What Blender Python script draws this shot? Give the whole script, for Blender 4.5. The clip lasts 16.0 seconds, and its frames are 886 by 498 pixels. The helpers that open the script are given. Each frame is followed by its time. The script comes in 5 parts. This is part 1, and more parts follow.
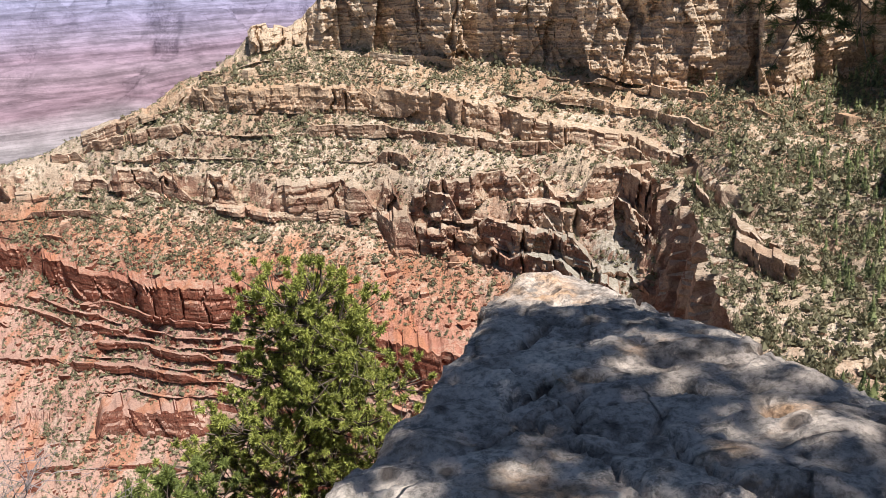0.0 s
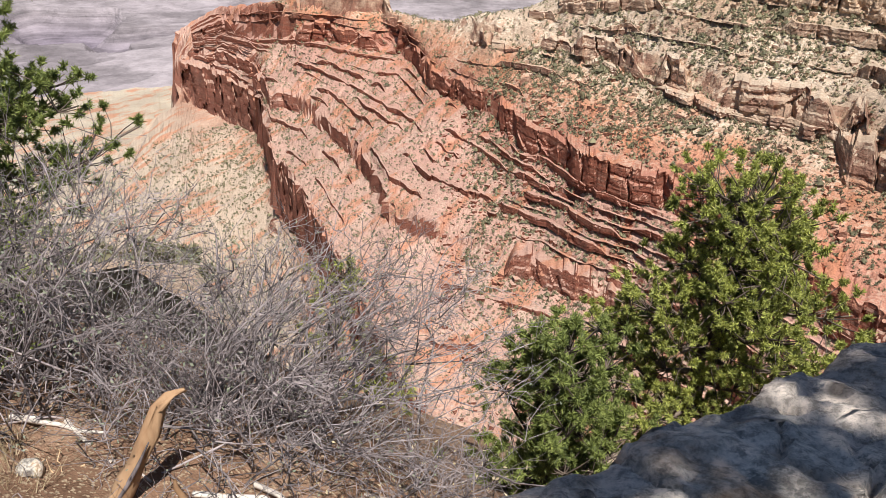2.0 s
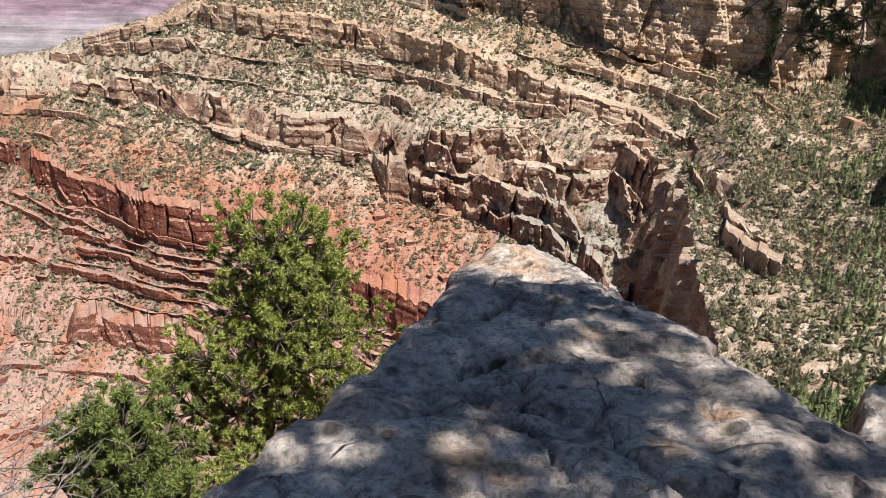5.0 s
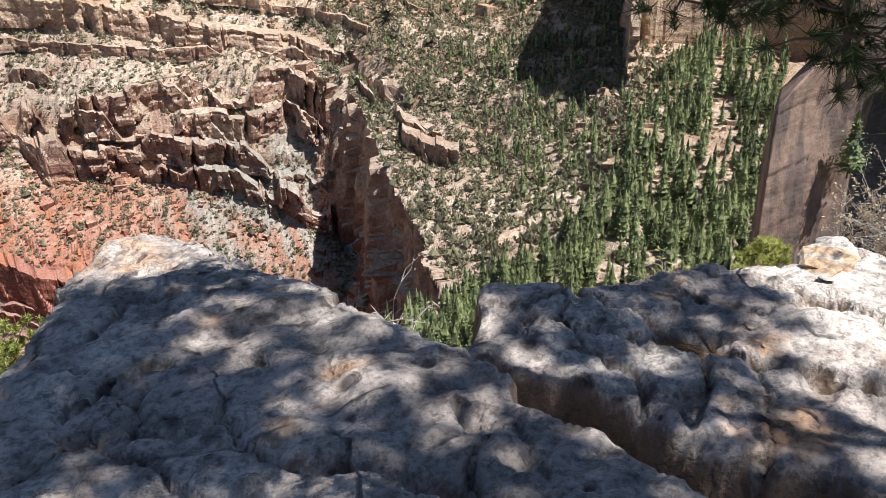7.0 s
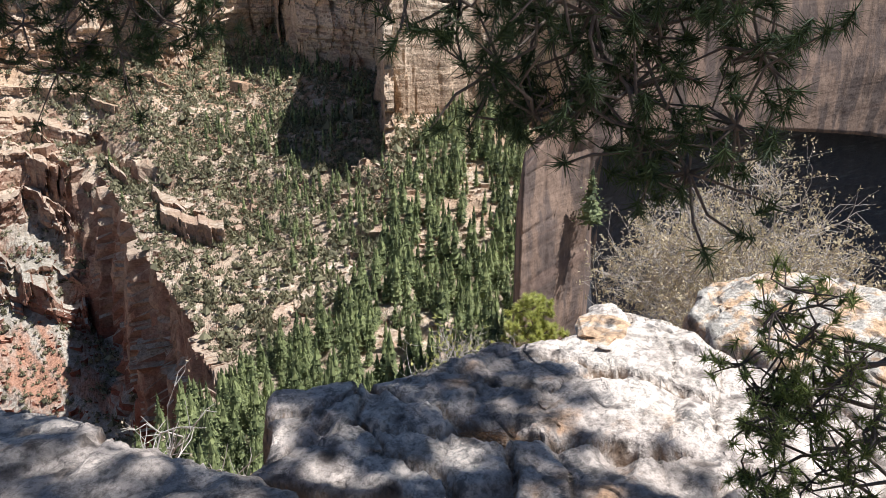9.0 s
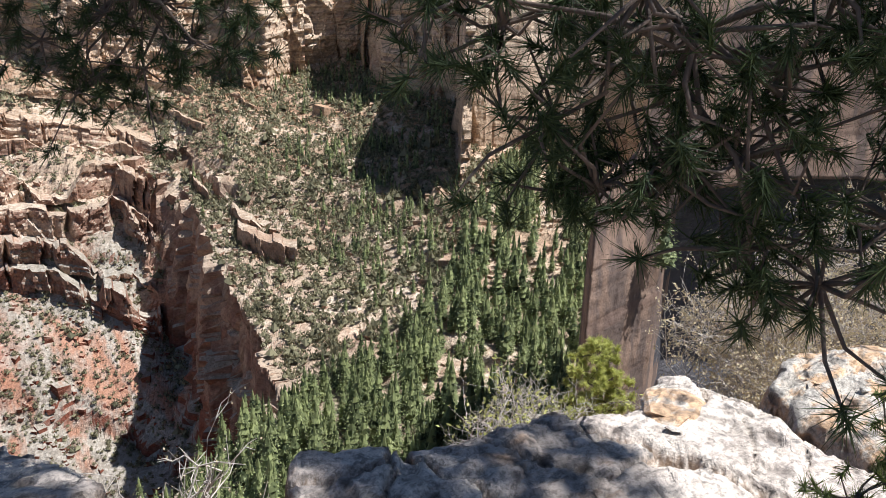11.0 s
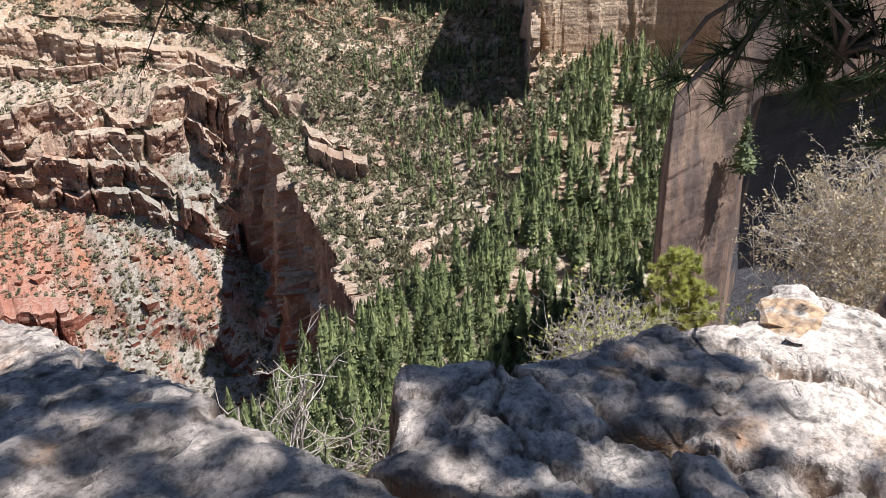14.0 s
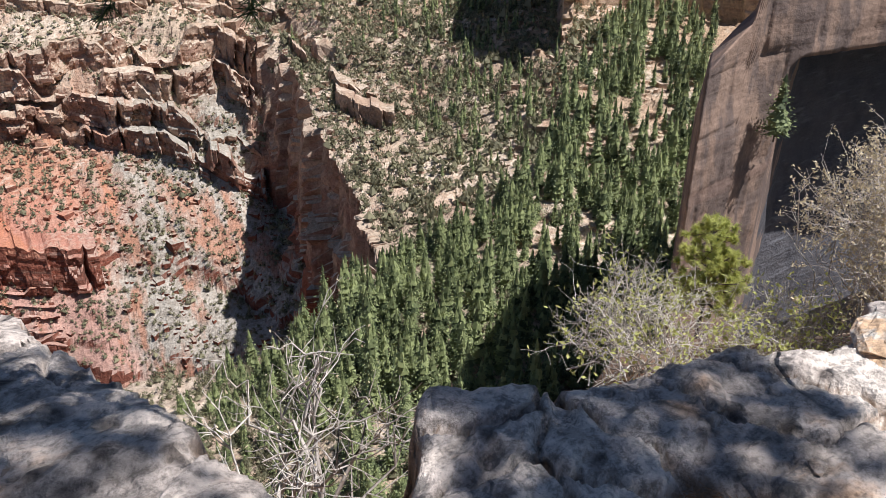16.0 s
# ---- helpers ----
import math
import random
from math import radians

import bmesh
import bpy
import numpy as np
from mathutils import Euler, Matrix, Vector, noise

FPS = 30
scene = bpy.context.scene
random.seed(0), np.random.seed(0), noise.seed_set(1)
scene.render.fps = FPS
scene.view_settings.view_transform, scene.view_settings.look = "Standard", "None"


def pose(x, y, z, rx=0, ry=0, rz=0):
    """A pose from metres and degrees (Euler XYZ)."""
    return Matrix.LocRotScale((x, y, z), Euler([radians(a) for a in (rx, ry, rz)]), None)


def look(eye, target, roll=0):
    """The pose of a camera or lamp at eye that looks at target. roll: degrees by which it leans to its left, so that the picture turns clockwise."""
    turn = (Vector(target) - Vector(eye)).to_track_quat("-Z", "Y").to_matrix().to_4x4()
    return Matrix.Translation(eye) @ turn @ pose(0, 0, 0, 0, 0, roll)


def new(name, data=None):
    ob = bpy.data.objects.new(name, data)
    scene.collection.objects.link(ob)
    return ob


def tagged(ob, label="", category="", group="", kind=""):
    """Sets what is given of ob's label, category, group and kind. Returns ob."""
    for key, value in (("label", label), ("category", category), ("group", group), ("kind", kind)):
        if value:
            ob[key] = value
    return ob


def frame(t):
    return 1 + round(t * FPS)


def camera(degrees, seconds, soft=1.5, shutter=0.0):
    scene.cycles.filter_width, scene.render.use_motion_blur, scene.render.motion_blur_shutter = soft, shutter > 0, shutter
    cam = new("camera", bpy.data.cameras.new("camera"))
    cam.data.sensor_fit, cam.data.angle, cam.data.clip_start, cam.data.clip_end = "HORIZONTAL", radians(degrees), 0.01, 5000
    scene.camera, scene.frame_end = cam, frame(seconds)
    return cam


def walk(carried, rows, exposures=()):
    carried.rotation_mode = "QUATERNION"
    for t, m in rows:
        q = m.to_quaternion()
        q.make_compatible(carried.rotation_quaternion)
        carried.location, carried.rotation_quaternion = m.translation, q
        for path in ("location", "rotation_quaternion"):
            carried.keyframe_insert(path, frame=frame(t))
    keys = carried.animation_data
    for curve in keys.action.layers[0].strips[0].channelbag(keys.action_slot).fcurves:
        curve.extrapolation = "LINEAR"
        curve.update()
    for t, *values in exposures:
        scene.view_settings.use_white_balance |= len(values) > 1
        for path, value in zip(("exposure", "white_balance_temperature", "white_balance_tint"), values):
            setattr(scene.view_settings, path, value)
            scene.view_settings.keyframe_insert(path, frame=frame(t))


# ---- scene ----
# ---- camera and walk ----
cam = camera(57.6, 16.0, 0.7)
PATH = [
    (0, 0.000, 0.000, 1.700, 71.73, 3.14, 0.24),
    (0.5, 0.007, 0.011, 1.692, 71.64, 2.74, -2.32),
    (1, -0.008, -0.008, 1.686, 70.16, 1.29, 2.41),
    (1.5, -0.063, -0.057, 1.682, 67.48, -0.17, 18.13),
    (2, -0.116, -0.042, 1.644, 64.35, -0.55, 33.02),
    (2.5, -0.126, -0.066, 1.634, 57.56, 0.86, 41.57),
    (3, -0.122, -0.074, 1.633, 55.76, 2.00, 42.97),
    (3.5, -0.115, -0.018, 1.633, 61.53, 1.93, 34.39),
    (4, -0.055, 0.034, 1.669, 64.41, -0.27, 24.37),
    (4.5, 0.076, 0.094, 1.745, 66.59, -2.99, 15.62),
    (5, 0.041, 0.010, 1.735, 68.26, -4.18, 1.98),
    (7.3, 0.363, 0.081, 1.813, 63.40, 1.04, -24.74),
    (7.5, 0.371, 0.078, 1.816, 63.38, 0.20, -25.81),
    (8, 0.364, 0.095, 1.823, 65.52, -1.18, -30.72),
    (8.5, 0.360, 0.176, 1.833, 68.22, -0.13, -37.76),
    (8.7, 0.358, 0.185, 1.833, 68.70, -0.04, -39.90),
    (10.8, 0.554, 0.367, 1.804, 70.95, -2.17, -36.16),
    (11, 0.553, 0.367, 1.808, 70.79, -1.77, -34.09),
    (11.5, 0.549, 0.374, 1.799, 69.60, -0.74, -30.76),
    (12, 0.535, 0.379, 1.798, 66.64, 0.72, -29.43),
    (12.5, 0.529, 0.395, 1.788, 63.59, 2.40, -28.60),
    (13, 0.550, 0.424, 1.791, 64.05, 2.30, -29.03),
    (13.5, 0.540, 0.441, 1.780, 64.69, 1.40, -28.71),
    (14, 0.529, 0.479, 1.764, 64.63, 1.31, -29.95),
    (14.5, 0.493, 0.556, 1.756, 64.02, 0.78, -33.91),
    (15, 0.526, 0.648, 1.720, 62.49, -0.65, -34.62),
    (15.5, 0.613, 0.739, 1.713, 61.73, -1.44, -31.62),
    (16, 0.680, 0.812, 1.704, 61.19, 0.03, -27.47),
]
walk(cam, [(t, pose(x, y, z, rx, ry, rz)) for t, x, y, z, rx, ry, rz in PATH],
    [(0, 0.48, 6450, 10), (2.2, 0.5, 6450, 10), (3, 0.62, 6450, 10), (3.8, 0.52, 6400, 10), (5, 0.46, 6380, 10), (7.5, 0.58, 6000, 10), (11, 0.58, 6000, 10), (13, 0.48, 6000, 11), (16, 0.48, 6000, 12)])

# ---- sky, sun, exposure ----
SUN_AZIMUTH, SUN_HEIGHT = -130.0, 63.0  # degrees left of +y, degrees above the horizon
world = bpy.data.worlds.new("sky")
scene.world = world
world.use_nodes = True
sky = world.node_tree.nodes.new("ShaderNodeTexSky")
sky.sky_type, sky.sun_disc = "NISHITA", False
sky.sun_elevation, sky.sun_rotation = radians(SUN_HEIGHT), radians(-SUN_AZIMUTH)
sky.altitude = 2100
world.node_tree.links.new(sky.outputs[0], world.node_tree.nodes["Background"].inputs[0])
world.node_tree.nodes["Background"].inputs[1].default_value = 0.049
sun = new("sun", bpy.data.lights.new("sun", "SUN"))
sun.data.energy, sun.data.angle, sun.data.color = 5.0, radians(0.53), (1.0, 0.965, 0.925)
a, h = radians(SUN_AZIMUTH), radians(SUN_HEIGHT)
sun.matrix_world = look(Vector((-math.sin(a) * math.cos(h), math.cos(a) * math.cos(h), math.sin(h))) * 50, (0, 0, 0))


# ---- noise in numpy ----
def lattice(ix, iy, iz, seed):
    h = (ix.astype(np.int64) * 374761393 + iy.astype(np.int64) * 668265263 + iz * 1274126177 + seed * 974634777) & 0xFFFFFFFF
    h = ((h ^ (h >> 13)) * 1274126177) & 0xFFFFFFFF
    return ((h ^ (h >> 16)) & 0xFFFF) / 32767.5 - 1.0


def grain2(x, y, seed=0):
    """Smooth noise of two coordinates, -1 to 1."""
    ix, iy = np.floor(x), np.floor(y)
    fx, fy = x - ix, y - iy
    fx, fy = fx * fx * (3 - 2 * fx), fy * fy * (3 - 2 * fy)
    a, b = lattice(ix, iy, 0, seed), lattice(ix + 1, iy, 0, seed)
    c, d = lattice(ix, iy + 1, 0, seed), lattice(ix + 1, iy + 1, 0, seed)
    return (a * (1 - fx) + b * fx) * (1 - fy) + (c * (1 - fx) + d * fx) * fy


def fractal(x, y, octaves, seed=0, gain=0.5):
    total, size = 0.0, 1.0
    for k in range(octaves):
        total = total + size * grain2(x * 2.0**k + 17.3 * k, y * 2.0**k - 9.1 * k, seed + k)
        size *= gain
    return total


def blocks(x, y, seed=0, whole=False):
    """Random value of the nearest of jittered points, and the distance to it: angular blocks. whole: also the gap to the next and the offset."""
    ix, iy = np.floor(x), np.floor(y)
    best, second, value = np.full(x.shape, 9.0), np.full(x.shape, 9.0), np.zeros(x.shape)
    ox, oy = np.zeros(x.shape), np.zeros(x.shape)
    for i in (-1, 0, 1):
        for j in (-1, 0, 1):
            cx, cy = ix + i, iy + j
            dx, dy = x - (cx + 0.5 + 0.45 * lattice(cx, cy, 1, seed)), y - (cy + 0.5 + 0.45 * lattice(cx, cy, 2, seed))
            d = dx * dx + dy * dy
            closer = d < best
            if whole:
                second = np.where(closer, best, np.minimum(second, d))
                ox, oy = np.where(closer, dx, ox), np.where(closer, dy, oy)
            best = np.where(closer, d, best)
            value = np.where(closer, lattice(cx, cy, 3, seed), value)
    if whole:
        return value, np.sqrt(best), np.sqrt(second) - np.sqrt(best), ox, oy
    return value, np.sqrt(best)


# ---- the lie of the land: lines of the strata, in degrees left of +y, metres out, metres up ----
def line(*triples):
    rows = sorted(triples)
    return [np.array(col, float) for col in zip(*rows)]


LAND = []
# foot of our own rim cliff, and the inner side of the wooded bench below it
LAND.append(line((80, 10, -3), (57, 10, -3), (46, 10, -5), (38, 10, -14), (-75, 10, -14)))
LAND.append(line((80, 42, -14), (60, 45, -19), (57, 47, -20), (52, 47, -21), (48, 46, -28), (44, 40, -40), (36, 38, -80), (0, 42, -98), (-75, 42, -98)))
# edge and foot of the bench
LAND.append(line((80, 120, -90), (45, 120, -92), (30, 150, -128), (0, 180, -130), (-13.4, 180, -126), (-18.4, 188, -120), (-21.5, 205, -117), (-23.5, 190, -116), (-44.5, 190, -112), (-75, 190, -112)))
LAND.append(line((80, 130, -130), (45, 130, -132), (30, 160, -160), (0, 190, -165), (-16, 190, -165), (-18.5, 198, -160), (-20, 203, -150), (-21.5, 208, -132), (-23.5, 192, -116), (-44.5, 192, -112), (-75, 192, -112)))
# valley floor
LAND.append(line((80, 420, -385), (45, 420, -385), (41, 380, -340), (36, 330, -302), (30, 340, -297), (18, 345, -296), (8, 300, -285), (0, 270, -268), (-8, 250, -255), (-15, 240, -220), (-16.6, 240, -204), (-20, 222, -178), (-21.5, 214, -148), (-23.5, 194, -116.5), (-44.5, 194, -112), (-75, 194, -112)))
# red limestone cliff: foot and top
LAND.append(line((80, 900, -398), (58, 1100, -396), (51.9, 1270, -336), (51, 1282, -330), (48, 1150, -335), (46.2, 1076, -330), (45.3, 800, -335), (43.2, 680, -325), (41, 545, -308), (39.1, 472, -322), (36.5, 388, -303), (33, 355, -293), (26, 372, -294), (8, 312, -282), (0, 285, -262), (-8, 262, -248), (-15, 270, -215), (-16.6, 248, -203), (-21.5, 215, -147), (-23.5, 196, -117), (-44.5, 196, -112), (-75, 196, -112)))
LAND.append(line((80, 950, -400), (51.9, 1220, -398), (51, 1314, -275), (48, 1190, -275), (46.2, 1086, -275), (45.3, 818, -275), (43.2, 690, -275), (41, 556, -275), (39.1, 483, -275), (36.5, 396, -275), (33, 378, -284), (26, 394, -288), (8, 325, -276), (0, 296, -255), (-8, 275, -240), (-15, 285, -212), (-16.6, 250, -202), (-21.5, 216, -146), (-23.5, 197, -117), (-44.5, 197, -112), (-75, 197, -112)))
# lower red ledges
LAND.append(line((80, 1000, -401), (51.9, 1240, -399), (51, 1328, -268), (48, 1215, -262), (46.2, 1120, -259), (45.3, 955, -262), (43.2, 920, -262), (41, 820, -260), (39, 720, -259), (36.9, 590, -259), (33.4, 536, -259), (27.6, 505, -259), (20, 470, -259), (8, 372, -252), (0, 330, -240), (-8, 308, -232), (-15, 300, -210), (-16.6, 252, -201), (-21.5, 217, -145), (-23.5, 198, -117), (-44.5, 198, -111), (-75, 198, -111)))
LAND.append(line((80, 1050, -402), (51.9, 1260, -400), (51, 1334, -262), (48, 1222, -250), (46.2, 1128, -246), (45.3, 985, -245), (43.2, 938, -245), (41, 834, -245), (39, 736, -245), (36.9, 604, -245), (33.4, 550, -245), (27.6, 522, -245), (20, 483, -245), (8, 380, -240), (0, 338, -230), (-8, 316, -222), (-15, 312, -208), (-16.6, 254, -200), (-21.5, 218, -144), (-23.5, 199, -117), (-44.5, 199, -111), (-75, 199, -111)))
# main red ledge
LAND.append(line((80, 1100, -403), (51.9, 1280, -401), (51, 1345, -256), (48, 1270, -228), (46, 1170, -222), (43.2, 1055, -200), (39, 985, -200), (36.2, 962, -200), (33.9, 812, -200), (30.2, 698, -200), (26.8, 616, -200), (21.3, 528, -200), (14, 492, -200), (7, 412, -202), (1, 385, -202), (-4, 375, -205), (-12, 342, -212), (-16.6, 256, -199), (-21.5, 219, -143), (-23.5, 200, -117), (-44.5, 200, -111), (-75, 200, -111)))
LAND.append(line((80, 1150, -404), (51.9, 1300, -402), (51, 1350, -252), (48, 1280, -214), (46, 1180, -207), (43.2, 1070, -180), (39, 1000, -184), (36.2, 978, -184), (33.9, 828, -184), (30.2, 714, -184), (26.8, 632, -184), (21.3, 546, -184), (14, 507, -184), (7, 425, -185), (1, 398, -186), (-4, 388, -190), (-12, 352, -200), (-15, 330, -200), (-16.6, 258, -198), (-21.5, 220, -142), (-23.5, 201, -117), (-44.5, 201, -111), (-75, 201, -111)))
# upper cliffs: foot, step and top
LAND.append(line((80, 1200, -405), (51.9, 1320, -403), (51, 1360, -248), (48, 1310, -204), (44, 1100, -168), (39.2, 1022, -165), (37.2, 1018, -165), (36.6, 990, -165), (33.5, 850, -172), (30, 772, -156), (26, 730, -147), (21, 668, -147), (18, 615, -149), (13.3, 565, -150), (6, 538, -152), (4.8, 500, -164), (1, 488, -162), (-4, 460, -165), (-9, 432, -166), (-12, 400, -172), (-14.6, 398, -184), (-15.4, 372, -184), (-16.0, 345, -186), (-16.6, 320, -188), (-17.4, 280, -190), (-18.5, 266, -188), (-20, 248, -178), (-21.5, 221, -145), (-23.5, 203, -117), (-44.5, 203, -111), (-75, 203, -111)))
LAND.append(line((80, 1220, -406), (51.9, 1330, -404), (51, 1364, -246), (48, 1314, -203), (44, 1104, -166), (39.2, 1026, -140), (37.2, 1022, -140), (36.6, 994, -162), (33.5, 872, -165), (30, 782, -152), (26, 738, -145), (21, 674, -145), (18, 621, -147), (13.3, 571, -148), (6, 546, -146), (1, 500, -140), (-4, 476, -140), (-9, 456, -138), (-12, 455, -135), (-14.8, 415, -140), (-15.6, 395, -145), (-16.4, 350, -148), (-17.2, 318, -150), (-18.0, 280, -150), (-18.5, 270, -150), (-20, 250, -145), (-21.5, 223, -130), (-23.5, 205, -116.5), (-44.5, 205, -111), (-75, 205, -111)))
LAND.append(line((80, 1240, -406), (51.9, 1340, -405), (51, 1368, -244), (48, 1318, -201), (44, 1110, -165), (39.2, 1030, -126), (37.4, 1026, -126), (36.6, 1000, -159), (33.5, 905, -158), (30, 800, -131), (26, 762, -130), (21, 684, -130), (18, 632, -130), (13.3, 582, -130), (6, 560, -130), (1, 514, -128), (-4, 500, -118), (-9, 500, -106), (-12, 490, -108), (-15, 440, -110), (-16.1, 425, -111), (-17.0, 372, -113), (-17.9, 325, -114), (-18.7, 282, -113), (-20, 252, -114), (-21.5, 226, -115), (-23.5, 207, -116), (-36, 220, -110), (-44.5, 212, -110), (-75, 212, -110)))
# second ledge, with a bushy slope above it
LAND.append(line((80, 1260, -407), (51.9, 1360, -405), (51, 1380, -248), (48, 1340, -205), (44, 1125, -168), (39.2, 1044, -127), (37.4, 1042, -127), (36.6, 1020, -162), (33.5, 932, -161), (30, 830, -135), (26, 790, -120), (21, 735, -93), (18, 718, -84), (13.3, 672, -86), (4, 622, -90), (1, 594, -91), (-4, 556, -102), (-9, 522, -103), (-12, 520, -107), (-16, 470, -108), (-17.8, 425, -110), (-20, 372, -107), (-27, 350, -103), (-30, 330, -99), (-36, 300, -88), (-45.2, 312, -88), (-75, 312, -88)))
LAND.append(line((80, 1280, -407), (51.9, 1380, -406), (51, 1395, -260), (48, 1360, -215), (44, 1150, -190), (39.2, 1054, -150), (37.4, 1052, -150), (36.6, 1040, -185), (33.5, 962, -182), (30, 860, -150), (26, 802, -116), (21, 741, -86), (18, 724, -71), (13.3, 680, -70), (4, 628, -74), (1, 600, -76), (-4, 562, -87), (-9, 534, -95), (-12, 532, -99), (-16, 480, -101), (-17.8, 430, -104), (-20, 375, -101), (-27, 353, -100), (-30, 333, -97), (-36, 304, -86), (-45.2, 316, -87), (-75, 316, -87)))
# foot and brink of the pale rim cliff, and the plateau behind
LAND.append(line((80, 1300, -408), (51.9, 1400, -406), (51, 1420, -290), (48, 1400, -260), (44, 1200, -250), (37.4, 1100, -215), (33.5, 1005, -225), (30, 910, -200), (26, 850, -145), (21, 768, -95), (18, 758, -66), (13.3, 738, -42), (9.8, 758, -38), (4, 700, -48), (-2, 650, -52), (-10, 602, -55), (-12, 588, -62), (-15, 575, -66), (-20.3, 570, -65), (-20.6, 545, -72), (-22.2, 545, -72), (-24, 580, -66), (-28.6, 590, -57), (-30, 505, -65), (-35.2, 468, -66), (-35.8, 353, -75), (-42.5, 365, -76), (-45.3, 368, -80), (-75, 368, -80)))
LAND.append(line((80, 1350, -409), (51.9, 1450, -407), (51, 1460, -340), (48, 1450, -330), (44, 1270, -330), (37.4, 1180, -310), (30, 985, -290), (21, 850, -180), (18, 800, -92), (13.3, 752, -27), (12.4, 757, -25), (11, 772, -30), (9.7, 780, -21), (8.6, 805, -6), (7.5, 800, 8), (4, 762, 12), (-10, 668, 12), (-20, 638, 12), (-20.6, 632, 12), (-28.6, 652, 12), (-30, 566, 10), (-35.2, 524, 8), (-35.8, 364, 8), (-45.3, 380, 8), (-75, 380, 8)))
LAND.append(line((80, 1700, -412), (44, 1700, -412), (30, 1600, -411), (18, 1400, -405), (11, 1400, -300), (7, 1300, 22), (-75, 1300, 22)))
AZ_LEFT, AZ_RIGHT, COLUMNS, ROWS_OUT = 80.0, -71.0, 920, 320


def strata(azimuth):
    """Distances and heights of all lines at each bearing."""
    lines_d = np.array([np.interp(azimuth, a, d) for a, d, _ in LAND])
    lines_z = np.array([np.interp(azimuth, a, z) for a, _, z in LAND])
    return np.maximum.accumulate(lines_d + 0.3 * np.arange(len(LAND))[:, None], axis=0), lines_z


def steps(out, bed, wander, tread, drop):
    """Turns a slope into treads and risers."""
    phase = out / bed + wander
    part = phase - np.floor(phase)
    made = np.floor(phase) + np.where(part < tread, part * drop / tread, drop + (part - tread) * (1 - drop) / (1 - tread))
    return (made - phase) * bed


def spur(x, y):
    """How far the slopes stand out in spurs or back in alcoves."""
    return 8 * fractal(x / 60, y / 60, 4, 3) + 8 * (np.abs(grain2(x / 34, y / 34, 21)) - 0.35)


def land_heights(azimuth, radius):
    """The land on a grid of bearings and, for each, distances: strata pushed in and out, then cut into beds."""
    turn = np.radians(azimuth)[:, None]
    x, y = -np.sin(turn) * radius, np.cos(turn) * radius
    near = np.clip((radius - 60) / 200, 0, 1)
    far_out = np.interp(radius, [300, 700, 1300], [0.7, 1.0, 1.5])
    lines_d, lines_z = strata(azimuth)
    out, lean = np.empty_like(x), np.empty_like(x)
    for i in range(len(azimuth)):
        d, z = lines_d[:, i], lines_z[:, i]
        out[i] = np.interp(radius[i], d, z)
        lean[i] = np.abs(np.interp(radius[i] + 4, d, z) - np.interp(radius[i] - 4, d, z)) / 8
    broken = 0.45 * np.clip(1.3 * fractal(x / 70, y / 70, 3, 56) + 0.25, 0, 1) * (radius > 240)
    cliffs = np.maximum(np.clip((lean - 0.65) / 0.5, 0, 1), broken)
    # spurs and alcoves; joints split the steep rock into blocks, the same from foot to brink
    spurs = spur(x, y)
    along, deep = turn * radius / far_out, radius / far_out / 2.6
    wx, wy = along + 4 * grain2(along / 17, deep / 17, 5), deep + 4 * grain2(along / 17, deep / 17, 6)
    large, _ = blocks(wx / 17, wy / 23, 7)
    small, middle = blocks(wx / 7.5, wy / 7.5, 8)
    joints = 8.5 * large + 2.0 * small + 7.0 * (np.abs(grain2(along / 15, deep / 15, 31)) - 0.35)
    low = np.clip((-160 - out) / 15, 0, 1)
    joints = joints * (1 - 0.7 * low)
    bed = np.floor(out / (2.9 * far_out**1.5) + 0.4 * grain2(along / 50, deep / 50, 33))
    joints = joints + (1.6 + 0.8 * low) * lattice(bed, np.floor(along / 45 + 0.37 * bed), 0, 35) + 0.7 * blocks(along / 8, out / 2.2, 37)[0]
    # walls that run away from us are split the same way, but sideways
    aside = np.clip((np.abs(np.gradient(out, azimuth, axis=0)) / (radius * np.radians(1)) - 0.8) / 0.6, 0, 1)
    sideways = 5.5 * blocks(radius / 15, out / 60, 41)[0] + 1.6 * blocks(radius / 6, out / 30, 42)[0] + 0.5 * lattice(bed, np.floor(radius / 40), 0, 43)
    pushed = radius - near * far_out * (spurs + 0.3 * joints * cliffs)
    pushed = np.maximum.accumulate(pushed + 0.02 * np.arange(radius.shape[1]), axis=1)
    turn = turn + near * aside * sideways / radius
    x, y = -np.sin(turn) * pushed, np.cos(turn) * pushed
    talus = np.clip((x / np.maximum(y, 1) - 0.03) / 0.07, 0, 1) * np.clip((-150 - out) / 12, 0, 1) * (1 - aside)
    # hard and soft beds make steps in every slope
    ledge = np.clip(0.95 * fractal(x / 42, y / 42, 3, 55) + 0.40 + 0.5 * cliffs + 0.1 * np.clip((-165 - out) / 20, 0, 1), 0, 1)
    out = out + steps(out, 9.0, 0.7 * grain2(x / 75, y / 75, 52) + 0.10 * small, 0.80, 0.36) * 0.55 * ledge * near * (1 - 0.85 * talus)
    ledge = np.clip(0.95 * fractal(x / 28, y / 28, 3, 65) + 0.36 + 0.6 * cliffs , 0, 1)
    out = out + steps(out, 3.2, 0.5 * grain2(x / 30, y / 30, 59) + 0.22 * small, 0.64, 0.28) * 0.6 * ledge * near * (1 - 0.85 * talus)
    # gullies running down the slopes
    gully = np.abs(grain2((x + 0.35 * y) / 21 + 0.5 * grain2(x / 30, y / 30, 81), y / 85, 82))
